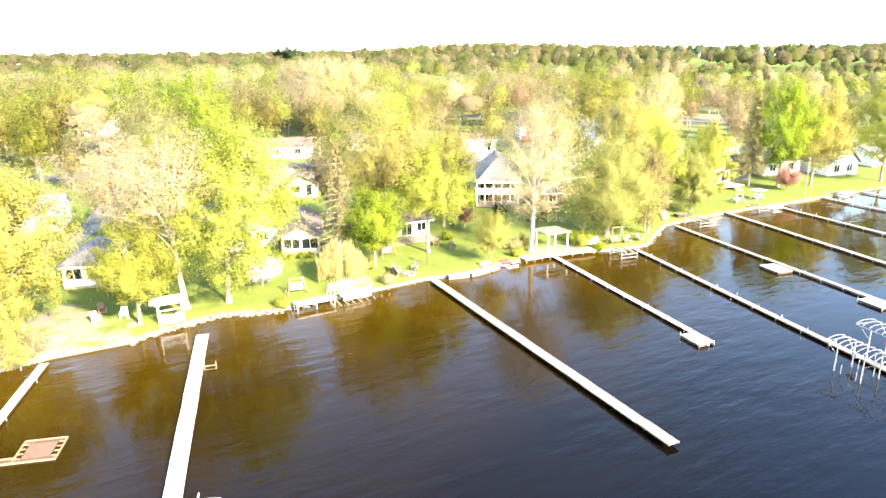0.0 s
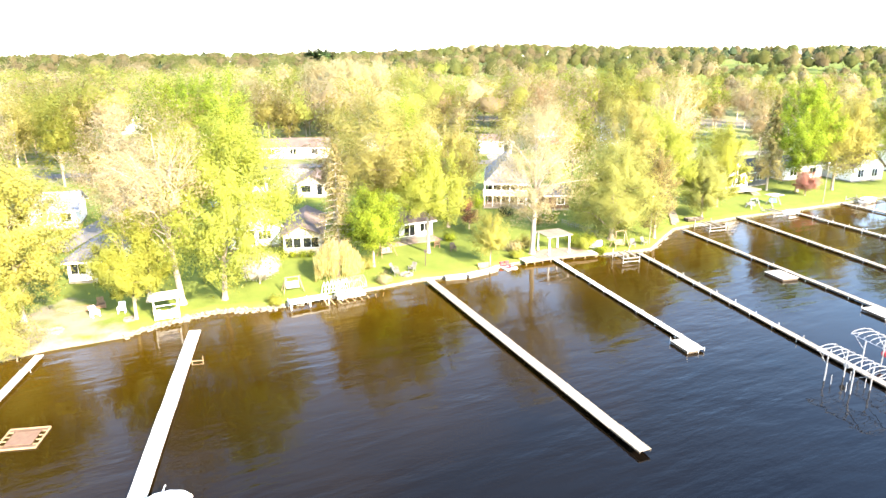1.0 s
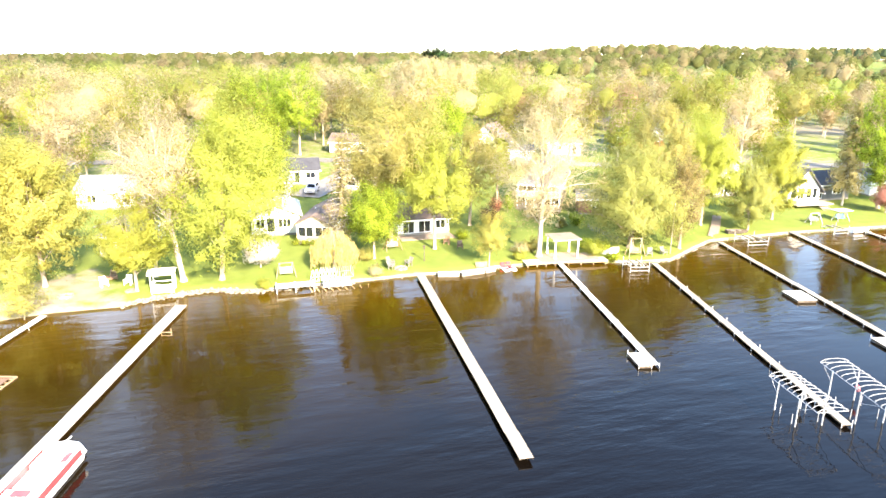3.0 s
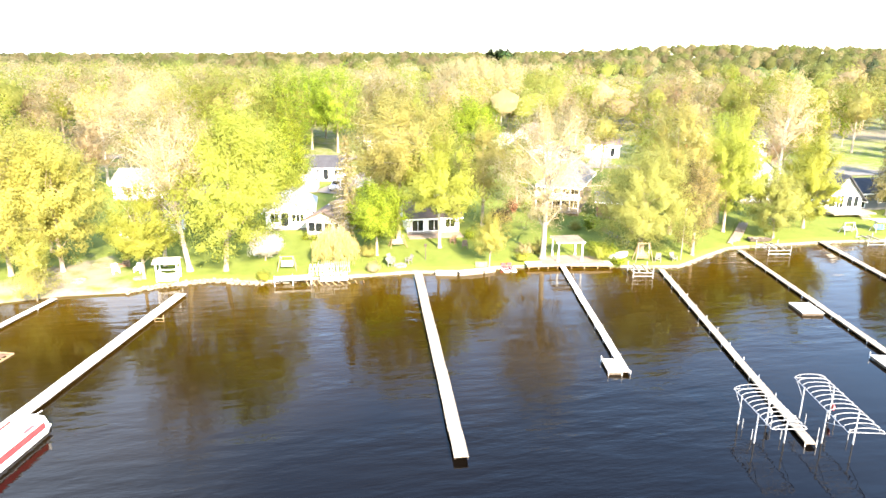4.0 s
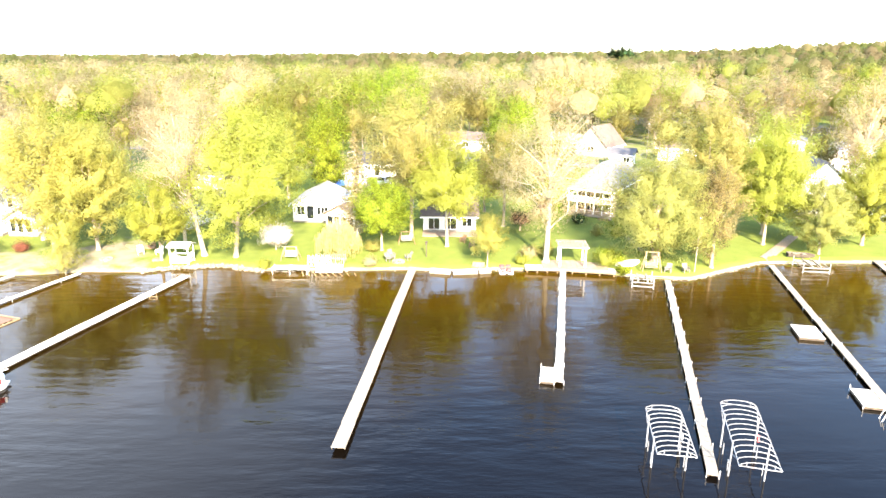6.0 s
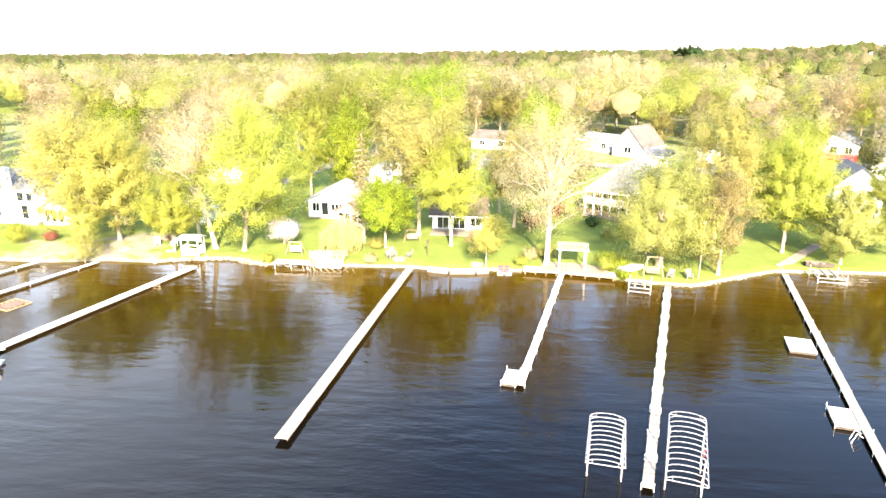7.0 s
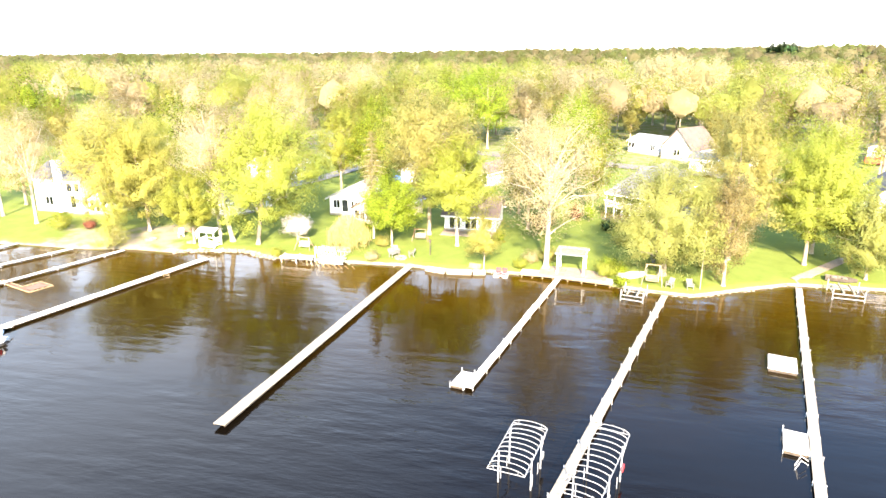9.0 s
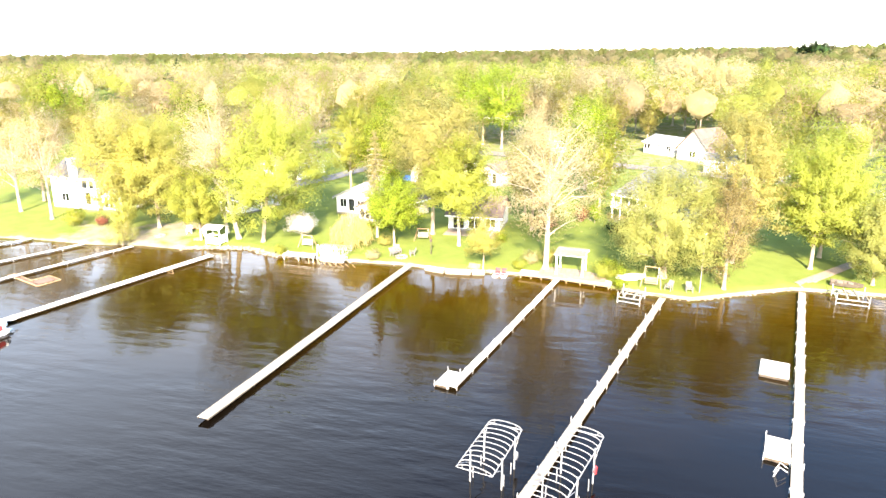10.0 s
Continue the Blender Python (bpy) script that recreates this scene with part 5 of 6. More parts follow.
# ---- boat lifts ----
def lift(x, y, yaw, L, w, ztop, label, bows=12, low=True, z0=0.0, rise=0.34):
    """A boat lift with a bare canopy frame: legs, two rails and arched bows; (x, y) is the middle, L runs along local x."""
    ob = empty("boat_lift", x, y, z0, yaw)
    tagged(ob, label, "boat lift")
    hl, hw = L / 2, w / 2
    for s in (-1, 1):
        bm = bmesh.new()
        tube(bm, [(-hl, s * hw, ztop), (hl, s * hw, ztop)], 0.03, 6)
        part("rail", bm, ALU, ob)
        for e in (-0.31, 0.13):
            bm = bmesh.new()
            tube(bm, [(e * L, s * (hw - 0.1), -1.6), (e * L, s * (hw - 0.1), ztop - 0.02)], 0.05, 8)
            part("leg", bm, ALU, ob)
            bm = bmesh.new()
            tube(bm, [(e * L, s * (hw - 0.1), ztop - 0.9), (e * L + (0.28 if e > 0 else -0.14) * L, s * hw, ztop)], 0.02, 5)
            part("brace", bm, ALU, ob)
    for i in range(bows):
        xx = -hl + L * i / (bows - 1)
        bm = bmesh.new()
        tube(bm, [(xx, hw * math.cos(t), ztop + rise * math.sin(t)) for t in np.linspace(0, math.pi, 9)], 0.024, 5)
        part("bow", bm, ALU, ob)
    for xx in (-hl, hl):
        bm = bmesh.new()
        tube(bm, [(xx, -hw, ztop), (xx, hw, ztop)], 0.024, 5)
        for q in (-0.33, 0.33):
            tube(bm, [(xx, q * w, ztop), (xx, q * w, ztop + rise * 0.9)], 0.02, 4)
        part("end_bar", bm, ALU, ob)
    if low:
        for s in (-1, 1):
            bm = bmesh.new()
            tube(bm, [(-L * 0.31, s * (hw - 0.1), 0.06), (L * 0.13, s * (hw - 0.1), 0.06)], 0.05, 6)
            part("side_beam", bm, STEEL, ob)
            part("bunk", boxes((-L * 0.33, s * 0.45 - 0.05, -0.02, L * 0.15, s * 0.45 + 0.05, 0.1)), DOCK_SIDE, ob, "dark carpeted bunk board")
            for q in (-0.2, 0.05):
                bm = bmesh.new()
                tube(bm, [(L * q, s * (hw - 0.12), 0.1), (L * q, s * (hw - 0.12), 1.0)], 0.03, 6)
                part("guide_post", bm, ALU, ob)
        for q in (-0.31, 0.13):
            bm = bmesh.new()
            tube(bm, [(L * q, -hw + 0.1, 0.1), (L * q, hw - 0.1, 0.1)], 0.03, 6)
            part("cross_beam", bm, STEEL, ob)
        bm = bmesh.new()
        tube(bm, [(-L * 0.31, hw - 0.02, 1.2), (-L * 0.31, hw + 0.06, 1.2)], 0.26, 14)
        part("winch_wheel", bm, REDPLASTIC if L > 7 else ALU, ob, "winch wheel")
    return ob


lift(30.05, 47.4, -67, 5.3, 2.25, 2.45, "boat lift with bare white arched canopy frame", bows=11)
lift(34.3, 49.3, -72, 7.3, 2.25, 2.7, "long boat lift with bare white canopy frame and red winch", bows=13)


def shore_lift(x, y, yaw, label, w=2.3, L=2.6, mat=None):
    """A low open lift parked at the shore."""
    ob = empty("shore_lift", x, y, 0.0, yaw)
    tagged(ob, label, "boat lift")
    mat = mat or ALU
    for s in (-1, 1):
        for e in (-1, 1):
            bm = bmesh.new()
            tube(bm, [(e * L / 2, s * w / 2, -1.0), (e * L / 2, s * w / 2, 1.5)], 0.055, 6)
            part("leg", bm, mat, ob)
        bm = bmesh.new()
        tube(bm, [(-L / 2, s * w / 2, 0.9), (L / 2, s * w / 2, 0.9)], 0.05, 6)
        part("side_beam", bm, mat, ob)
        part("bunk", boxes((-L / 2, s * 0.5 - 0.08, 1.0, L / 2, s * 0.5 + 0.08, 1.15)), DOCK, ob)
    for e in (-1, 1):
        for z in (0.45, 0.9):
            bm = bmesh.new()
            tube(bm, [(e * L / 2, -w / 2, z), (e * L / 2, w / 2, z)], 0.05, 6)
            part("cross_beam", bm, mat, ob)
    return ob


shore_lift(18.9, 80.6, -70, "white steel boat lift parked at the seawall")
shore_lift(34.6, 97.6, -65, "white steel boat lift loaded with pale panels at the shore", 3.0, 3.2)
shore_lift(47.8, 107.8, -65, "small white boat lift at far shore", 2.4, 2.6)
shore_lift(66.5, 118.3, -65, "white boat lift at far lawn", 2.6, 2.8)
# dismantled canopy frame and dock parts laid up at the shore
lift(-13.6, 64.9, 32, 3.4, 2.2, 0.95, "white canopy frame and pipes stored on shore edge", bows=15, low=False, z0=0.5, rise=0.9)
ps = empty("dock_section_stack", -13.4, 64.5, 0.6, 32)
tagged(ps, "stacked white slatted dock sections under a canopy frame", "dock sections")
for k in range(2):
    for i in range(8):
        part("slat", boxes((-1.55 + i * 0.4, -0.7, 0.3 * k, -1.35 + i * 0.4, 0.7, 0.3 * k + 0.05)), DOCK_WHITE, ps)
    for sy in (-0.65, 0.65):
        part("bearer", boxes((-1.6, sy - 0.04, 0.3 * k - 0.14, 1.55, sy + 0.04, 0.3 * k - 0.002)), DOCK_WHITE, ps)
sd = empty("stored_dock", -17.2, 61.9, 0.0, 33)
tagged(sd, "white dock section on pipe legs parked along the shore", "dock")
bm = bmesh.new()
for i in range(12):
    box(bm, -2.1 + i * 0.35 + 0.01, -0.55, 0.95, -2.1 + (i + 1) * 0.35 - 0.01, 0.55, 1.0)
part("deck", bm, DOCK_WHITE, sd)
part("frame", boxes((-2.1, -0.55, 0.8, 2.1, -0.48, 0.948), (-2.1, 0.48, 0.8, 2.1, 0.55, 0.948)), WHITE, sd)
for px in (-2.0, 0, 2.0):
    for py in (-0.58, 0.58):
        bm = bmesh.new()
        tube(bm, [(px, py, -0.8), (px, py, 1.1)], 0.04, 6)
        part("post", bm, WHITE, sd)
for k in range(7):
    ld = empty("stored_ladder", -16.4 + 0.34 * k, 63.9 + 0.22 * k, gz(-16.4 + 0.34 * k, 63.9 + 0.22 * k), 30 + 6 * (k % 3))
    tagged(ld, "white pipe frame leaning among stored dock parts", "pipe frame", "stored pipe frames")
    bm = bmesh.new()
    tube(bm, [(0, 0, 0), (0.25, -0.35, 1.5)], 0.035, 5), tube(bm, [(0.6, 0, 0), (0.35, -0.35, 1.5)], 0.035, 5), tube(bm, [(0.1, -0.14, 0.6), (0.5, -0.14, 0.6)], 0.03, 5)
    part("pipe", bm, WHITE, ld)
for k in range(9):
    dr = empty("driftwood_pole", -15.0 + 0.62 * k, 61.9 + 0.42 * k, 0.0, 20 + 17 * k)
    tagged(dr, "brown wet pole slanting into the shallow water", "pole", "slanting poles")
    bm = bmesh.new()
    tube(bm, [(-0.5, 0.4, 0.75), (0.5, -0.6, -0.7)], 0.05, 5)
    part("pole", bm, WOOD_LIGHT, dr)


# ---- boats ----
def pontoon(x, y, yaw):
    ob = empty("pontoon_boat", x, y, WATER - 0.05, yaw)
    tagged(ob, "white pontoon boat with red side panels moored at dock", "boat")
    for s in (-1, 1):
        bm = bmesh.new()
        tube(bm, [(-3.1, s * 0.8, 0.12), (2.6, s * 0.8, 0.12), (3.3, s * 0.8, 0.3)], [0.32, 0.32, 0.08], 12)
        part("float", bm, STEEL, ob, "aluminium pontoon tube")
    part("deck", boxes((-3.0, -1.2, 0.46, 2.9, 1.2, 0.56), bevel=0.02), WHITE, ob)
    for nm, a in (("side_panel", (-2.7, -1.22, 0.6, 2.3, -1.16, 1.1)), ("side_panel", (-2.7, 1.16, 0.6, 2.3, 1.22, 1.1))):
        part(nm, boxes(a, bevel=0.02), REDPLASTIC, ob, "red side panel")
    part("rail_trim", boxes((-2.75, -1.24, 1.1, 2.35, -1.1, 1.2), (-2.75, 1.1, 1.1, 2.35, 1.24, 1.2), (2.3, -0.95, 1.1, 2.42, 0.95, 1.2), bevel=0.03), WHITE, ob)
    bm = bmesh.new()
    tube(bm, [(2.3, -1.15, 0.95), (2.75, -0.7, 0.95), (2.9, 0, 0.95), (2.75, 0.7, 0.95), (2.3, 1.15, 0.95)], 0.26, 8)
    part("bow_cushion", bm, WHITE, ob, "rounded white bow seat")
    for a in ((0.6, -1.1, 0.56, 2.2, -0.45, 1.0), (0.6, 0.45, 0.56, 2.2, 1.1, 1.0), (-2.6, -1.1, 0.56, -1.6, 1.1, 1.0)):
        part("seat", boxes(a, bevel=0.08), WHITE, ob, "white vinyl bench")
    for a in ((0.9, -1.0, 1.0, 1.9, -0.6, 1.06), (-2.4, -0.5, 1.0, -1.8, 0.5, 1.06)):
        part("seat_insert", boxes(a, bevel=0.02), REDPLASTIC, ob, "red seat insert")
    part("console", boxes((-0.7, -1.1, 0.56, 0.1, -0.35, 1.35), bevel=0.06), WHITE, ob)
    bm = bmesh.new()
    tube(bm, [(2.8, 0.4, 0.7), (3.6, 0.5, 0.72), (4.4, 0.5, 0.6)], 0.04, 6)
    part("trolling_motor", bm, WHITE, ob, "white trolling motor shaft")
    part("outboard", boxes((-3.5, -0.25, 0.2, -3.0, 0.25, 1.2), bevel=0.08), RUBBER, ob, "black outboard engine")
    return ob


pontoon(-15.5, 26.8, 107)


def hull_boat(name, x, y, z, yaw, L, w, h, mat, inner, label, category="boat", flip=False):
    ob = empty(name, x, y, z, yaw)
    tagged(ob, label, category)
    bm = bmesh.new()
    secs = []
    for t in np.linspace(-1, 1, 9):
        f = max(0.12, (1 - max(0, t) ** 2.2)) * (1 if t > -0.9 else 0.92)
        hw = w / 2 * f
        base = 0.0 + 0.25 * h * max(0, t) ** 2
        secs.append([(t * L / 2, sy * hw * k, zz) for sy, k, zz in ((-1, 1, h), (-1, 0.85, base + 0.25 * h), (-1, 0.4, base), (1, 0.4, base), (1, 0.85, base + 0.25 * h), (1, 1, h))])
    vs = [[bm.verts.new(p if not flip else (p[0], p[1], h - p[2])) for p in s] for s in secs]
    for a, b in zip(vs, vs[1:]):
        for k in range(5):
            bm.faces.new((a[k], b[k], b[k + 1], a[k + 1]))
    bm.faces.new(vs[0]), bm.faces.new(vs[-1][::-1])
    bmesh.ops.recalc_face_normals(bm, faces=bm.faces)
    bmesh.ops.solidify(bm, geom=bm.faces, thickness=0.05)
    part("hull", bm, mat, ob)
    if not flip:
        part("seat", boxes((-L * 0.3, -w * 0.33, h * 0.5, -L * 0.12, w * 0.33, h * 0.85), (L * 0.05, -w * 0.33, h * 0.5, L * 0.2, w * 0.33, h * 0.85), bevel=0.04), inner, ob)
        part("floor", boxes((-L * 0.42, -w * 0.3, h * 0.28, L * 0.3, w * 0.3, h * 0.34)), inner, ob)
    return ob


pb = empty("paddle_boat", 3.7, 76.6, gz(3.7, 76.6) - 0.05, -55)
tagged(pb, "red and white paddle boat pulled up at the shore", "boat")
for sy in (-0.5, 0.5):
    bm = boxes((-1.25, sy - 0.34, 0.0, 1.25, sy + 0.34, 0.4), bevel=0.1)
    bmesh.ops.transform(bm, matrix=Matrix.Translation((0, 0, 0.02)), verts=bm.verts)
    part("float", bm, WHITE, pb, "white moulded float")
part("deck", boxes((-1.2, -0.8, 0.425, 1.15, 0.8, 0.5), bevel=0.03), WHITE, pb)
for sy in (-0.38, 0.38):
    part("seat", boxes((-0.45, sy - 0.33, 0.505, 0.2, sy + 0.33, 0.62), bevel=0.04), REDPLASTIC, pb, "red padded seat")
    part("backrest", boxes((-0.75, sy - 0.33, 0.505, -0.5, sy + 0.33, 0.95), bevel=0.05), REDPLASTIC, pb, "red padded backrest")
    part("footwell", boxes((0.3, sy - 0.28, 0.503, 0.95, sy + 0.28, 0.52)), REDPLASTIC, pb, "red footwell liner")
part("pedal_box", boxes((0.5, -0.08, 0.505, 0.9, 0.08, 0.72), bevel=0.03), RUBBER, pb, "black pedal box")
part("paddle_guard", boxes((-1.3, -0.15, 0.2, -0.9, 0.15, 0.6), bevel=0.08), RUBBER, pb, "black paddle wheel guard")
hull_boat("rowboat", 15.9, 85.3, gz(15.9, 85.3), 60, 3.4, 1.4, 0.5, STEEL, STEEL, "upturned grey aluminium rowboat on grass", flip=True)
hull_boat("rowboat", 51.5, 109.2, 0.2, 30, 3.2, 1.4, 0.55, WHITE, BLUEPLASTIC, "small white boat with blue cover at far shore")
hull_boat("rowboat", 33.2, 100.8, gz(33.2, 100.8), 20, 3.2, 1.3, 0.5, DOCK_SIDE, DOCK, "dark rowboat lying beside boat lift")
hull_boat("rowboat", 69.0, 119.6, 0.3, 30, 4.0, 1.7, 0.7, WHITE, STEEL, "white motor boat at far dock")


# ---- garden things ----
def pergola(x, y, yaw):
    ob = empty("pergola", x, y, gz(x, y), yaw)
    tagged(ob, "white four-post pergola on a paved lakeside patio", "pergola")
    for px in (-1.5, 1.5):
        for py in (-1.35, 1.35):
            part("post", boxes((px - 0.08, py - 0.08, -0.1, px + 0.08, py + 0.08, 2.3), bevel=0.015), WHITE, ob)
            part("base", boxes((px - 0.12, py - 0.12, -0.1, px + 0.12, py + 0.12, 0.2)), WHITE, ob)
    for py in (-1.35, 1.35):
        part("beam", boxes((-1.85, py - 0.05, 2.3, 1.85, py + 0.05, 2.44)), WHITE, ob)
    for i in range(22):
        xx = -1.75 + i * 3.5 / 21
        part("rafter", boxes((xx - 0.055, -1.7, 2.44, xx + 0.055, 1.7, 2.52)), DOCK, ob)
    return ob


pergola(9.8, 82.1, 28)
pt = empty("patio", 10.4, 81.6, gz(10.4, 81.6), 28)
tagged(pt, "tan paver patio beside the seawall", "patio", kind="structure")
rng = random.Random(3)
pm = bpy.data.meshes.new("paver")
bm = boxes((0.01, 0.01, -0.2, 0.59, 0.59, 0.05), bevel=0.012)
bm.to_mesh(pm)
bm.free()
pm.materials.append(PAVER)
for i in range(13):
    for j in range(7):
        o = new("paver", pm)
        o.parent = pt
        o.location = (-3.9 + i * 0.6, -1.8 + j * 0.6, rng.uniform(-0.01, 0.01))
for k, (a, b) in enumerate([((5.6, 77.9), (9.2, 79.9)), ((10.4, 80.4), (15.3, 82.4))]):
    sl = empty("dock_slab", a[0], a[1], 0.0, math.degrees(math.atan2(b[1] - a[1], b[0] - a[0])))
    tagged(sl, "bright white decking along the seawall", "decking")
    L = math.hypot(b[0] - a[0], b[1] - a[1])
    n = int(L / 0.6)
    for i in range(n):
        part("panel", boxes((i * L / n + 0.01, -0.7, 0.66, (i + 1) * L / n - 0.01, 0.9, 0.74)), DOCK_WHITE, sl)
    part("fascia", boxes((0, -0.74, 0.5, L, -0.702, 0.72)), WOOD_LIGHT, sl, "bare brown fascia board")
    for i in range(4):
        part("post", boxes((0.2 + i * (L - 0.5) / 3, -0.66, -0.8, 0.3 + i * (L - 0.5) / 3, -0.56, 0.658)), WOOD_LIGHT, sl)
for a, b in (((-3.6, 71.2), (-1.2, 72.0)), ((-1.0, 72.1), (1.3, 74.0)), ((1.4, 74.1), (2.4, 75.2))):
    sl = empty("seawall_block", a[0], a[1], 0.0, math.degrees(math.atan2(b[1] - a[1], b[0] - a[0])))
    tagged(sl, "pale concrete seawall block at the water", "seawall")
    L = math.hypot(b[0] - a[0], b[1] - a[1])
    part("block", boxes((0, -0.35, -0.6, L, 0.4, 0.56), bevel=0.04), CONCRETE, sl)
    part("cap", boxes((0, -0.4, 0.562, L, 0.45, 0.63), bevel=0.02), DOCK_WHITE, sl)


def swing(x, y, yaw, mat, seat_mat, label, canopy=None, w=2.0, h=1.6):
    """A garden swing: two a-frames, a top bar and a hung bench."""
    ob = empty("garden_swing", x, y, gz(x, y), yaw)
    tagged(ob, label, "swing")
    for s in (-1, 1):
        bm = bmesh.new()
        top = (s * (w / 2 - 0.28), 0, h)
        tube(bm, [(s * (w / 2 + 0.1), -0.65, 0), top], 0.05, 6), tube(bm, [(s * (w / 2 + 0.1), 0.65, 0), top], 0.05, 6)
        tube(bm, [(s * (w / 2 - 0.07), -0.36, h * 0.45), (s * (w / 2 - 0.07), 0.36, h * 0.45)], 0.04, 5)
        part("side_frame", bm, mat, ob)
    bm = bmesh.new()
    tube(bm, [(-w / 2 + 0.15, 0, h), (w / 2 - 0.15, 0, h)], 0.06, 6)
    part("top_bar", bm, mat, ob)
    for i in range(4):
        part("seat_slat", boxes((-w / 2 + 0.3, -0.26 + i * 0.13, 0.45, w / 2 - 0.3, -0.15 + i * 0.13, 0.49)), seat_mat, ob)
        part("back_slat", boxes((-w / 2 + 0.3, 0.24 + i * 0.03, 0.52 + i * 0.13, w / 2 - 0.3, 0.27 + i * 0.03, 0.63 + i * 0.13)), seat_mat, ob)
    for s in (-1, 1):
        bm = bmesh.new()
        tube(bm, [(s * (w / 2 - 0.34), 0, 0.48), (s * (w / 2 - 0.34), 0, h)], 0.015, 4)
        part("chain", bm, STEEL, ob)
    if canopy:
        part("canopy", boxes((-w / 2 - 0.3, -0.9, h + 0.08, w / 2 + 0.3, 0.9, h + 0.16)), canopy, ob)
    return ob


# roofed glider swing at the shore
gl = empty("glider_swing", -29.8, 56.5, gz(-29.8, 56.5), 30)
tagged(gl, "white roofed glider swing with facing benches", "swing")
for px in (-1.1, 1.1):
    for py in (-0.8, 0.8):
        part("post", boxes((px - 0.05, py - 0.05, 0, px + 0.05, py + 0.05, 2.2)), WHITE, gl)
bm = bmesh.new()
for s in (-1, 1):
    v = [bm.verts.new(p) for p in ((-1.4, s * 1.15, 2.15), (1.4, s * 1.15, 2.15), (1.4, 0, 2.6), (-1.4, 0, 2.6))]
    bm.faces.new(v)
bmesh.ops.recalc_face_normals(bm, faces=bm.faces)
bmesh.ops.solidify(bm, geom=bm.faces, thickness=0.06)
part("canopy", bm, DOCK_WHITE, gl, "white canopy roof")
for s in (-1, 1):
    part("bench", boxes((s * 0.75 - 0.25, -0.7, 0.5, s * 0.75 + 0.25, 0.7, 0.56)), WHITE, gl)
    for z in (0.7, 0.9, 1.1):
        part("back_slat", boxes((s * 1.0 - 0.03, -0.7, z, s * 1.0 + 0.03, 0.7, z + 0.12)), WHITE, gl)
part("floor", boxes((-1.1, -0.7, 0.18, 1.1, 0.7, 0.25)), WHITE, gl)
for s in (-1, 1):
    part("side_rail", boxes((-1.1, s * 0.8 - 0.03, 0.1, 1.1, s * 0.8 + 0.03, 0.18), (-1.1, s * 0.8 - 0.03, 0.85, 1.1, s * 0.8 + 0.03, 0.93)), WHITE, gl)

swing(-19.6, 64.4, 30, WOOD_LIGHT, DOCK_WHITE, "timber a-frame garden swing with white seat")
swing(-11.4, 77.4, 40, WOOD, DOCK, "brown a-frame garden swing under tree")
swing(45.5, 110.5, 30, ALU, GREYWOOD, "pale metal garden swing on far lawn")
swing(50.0, 113.5, 30, ALU, BLUEPLASTIC, "white frame swing with blue seat", canopy=DOCK_WHITE)
ss = swing(18.8, 84.6, 25, WOOD_LIGHT, WOOD_LIGHT, "bare pine swing set on sandy play patch", w=2.0, h=2.3)


def chair(x, y, yaw, mat, label, cat="chair", name="garden_chair", w=0.65):
    ob = empty(name, x, y, gz(x, y), yaw)
    tagged(ob, label, cat)
    part("seat", boxes((-w / 2, -0.3, 0.36, w / 2, 0.3, 0.42)), mat, ob)
    for i in range(4):
        bw = w / 4
        bm = bmesh.new()
        box(bm, -w / 2 + i * bw + 0.01, 0, 0, -w / 2 + (i + 1) * bw - 0.01, 0.04, 0.72, m=pose(0, 0.24, 0.36, -28, 0, 0))
        part("back_slat", bm, mat, ob)
    for s in (-1, 1):
        part("armrest", boxes((s * w / 2 - 0.05, -0.3, 0.6, s * w / 2 + 0.05, 0.3, 0.64)), mat, ob)
        for e in (-0.25, 0.22):
            part("leg", boxes((s * w / 2 - 0.04, e, -0.05, s * w / 2 + 0.04, e + 0.07, 0.6)), mat, ob)
    return ob


chair(-9.6, 71.7, 70, GREYWOOD, "grey weathered adirondack chair on lawn")
chair(-7.6, 72.3, -30, GREYWOOD, "grey weathered adirondack chair on lawn")
chair(-9.2, 70.9, 100, GREYWOOD, "grey weathered garden bench by fire ring", "bench", "garden_bench", 1.3)
chair(-3.2, 80.4, 20, CRIB, "dark reddish-brown garden chair on lawn")
chair(-5.4, 81.9, 0, WOOD, "brown patio chair beside cottage")
chair(-37.0, 57.5, 40, WOOD, "brown wooden garden chair between trunks")
chair(-34.4, 56.6, 20, WHITE, "white garden chair by round tree")
chair(-36.4, 55.4, 60, WHITE, "white garden chair by round tree")
chair(1.0, 74.7, 25, WOOD, "low brown bench at the seawall", "bench", "garden_bench", 1.5)
chair(20.6, 85.2, 0, GREYWOOD, "grey wooden chair by the seawall")
chair(22.4, 86.3, 40, GREYWOOD, "weathered garden chair near the dock")
for (fx, fy) in ((-38.2, 51.9), (-8.1, 71.0), (46.0, 113.0)):
    ob = empty("fire_ring", fx, fy, gz(fx, fy), 0)
    tagged(ob, "low round fire ring of pale stone on lawn", "fire pit")
    for k in range(10):
        a = k * 0.6283
        part("stone", boxes((math.cos(a) * 0.6 - 0.17, math.sin(a) * 0.6 - 0.17, -0.1, math.cos(a) * 0.6 + 0.17, math.sin(a) * 0.6 + 0.17, 0.2), bevel=0.04), STONE, ob)


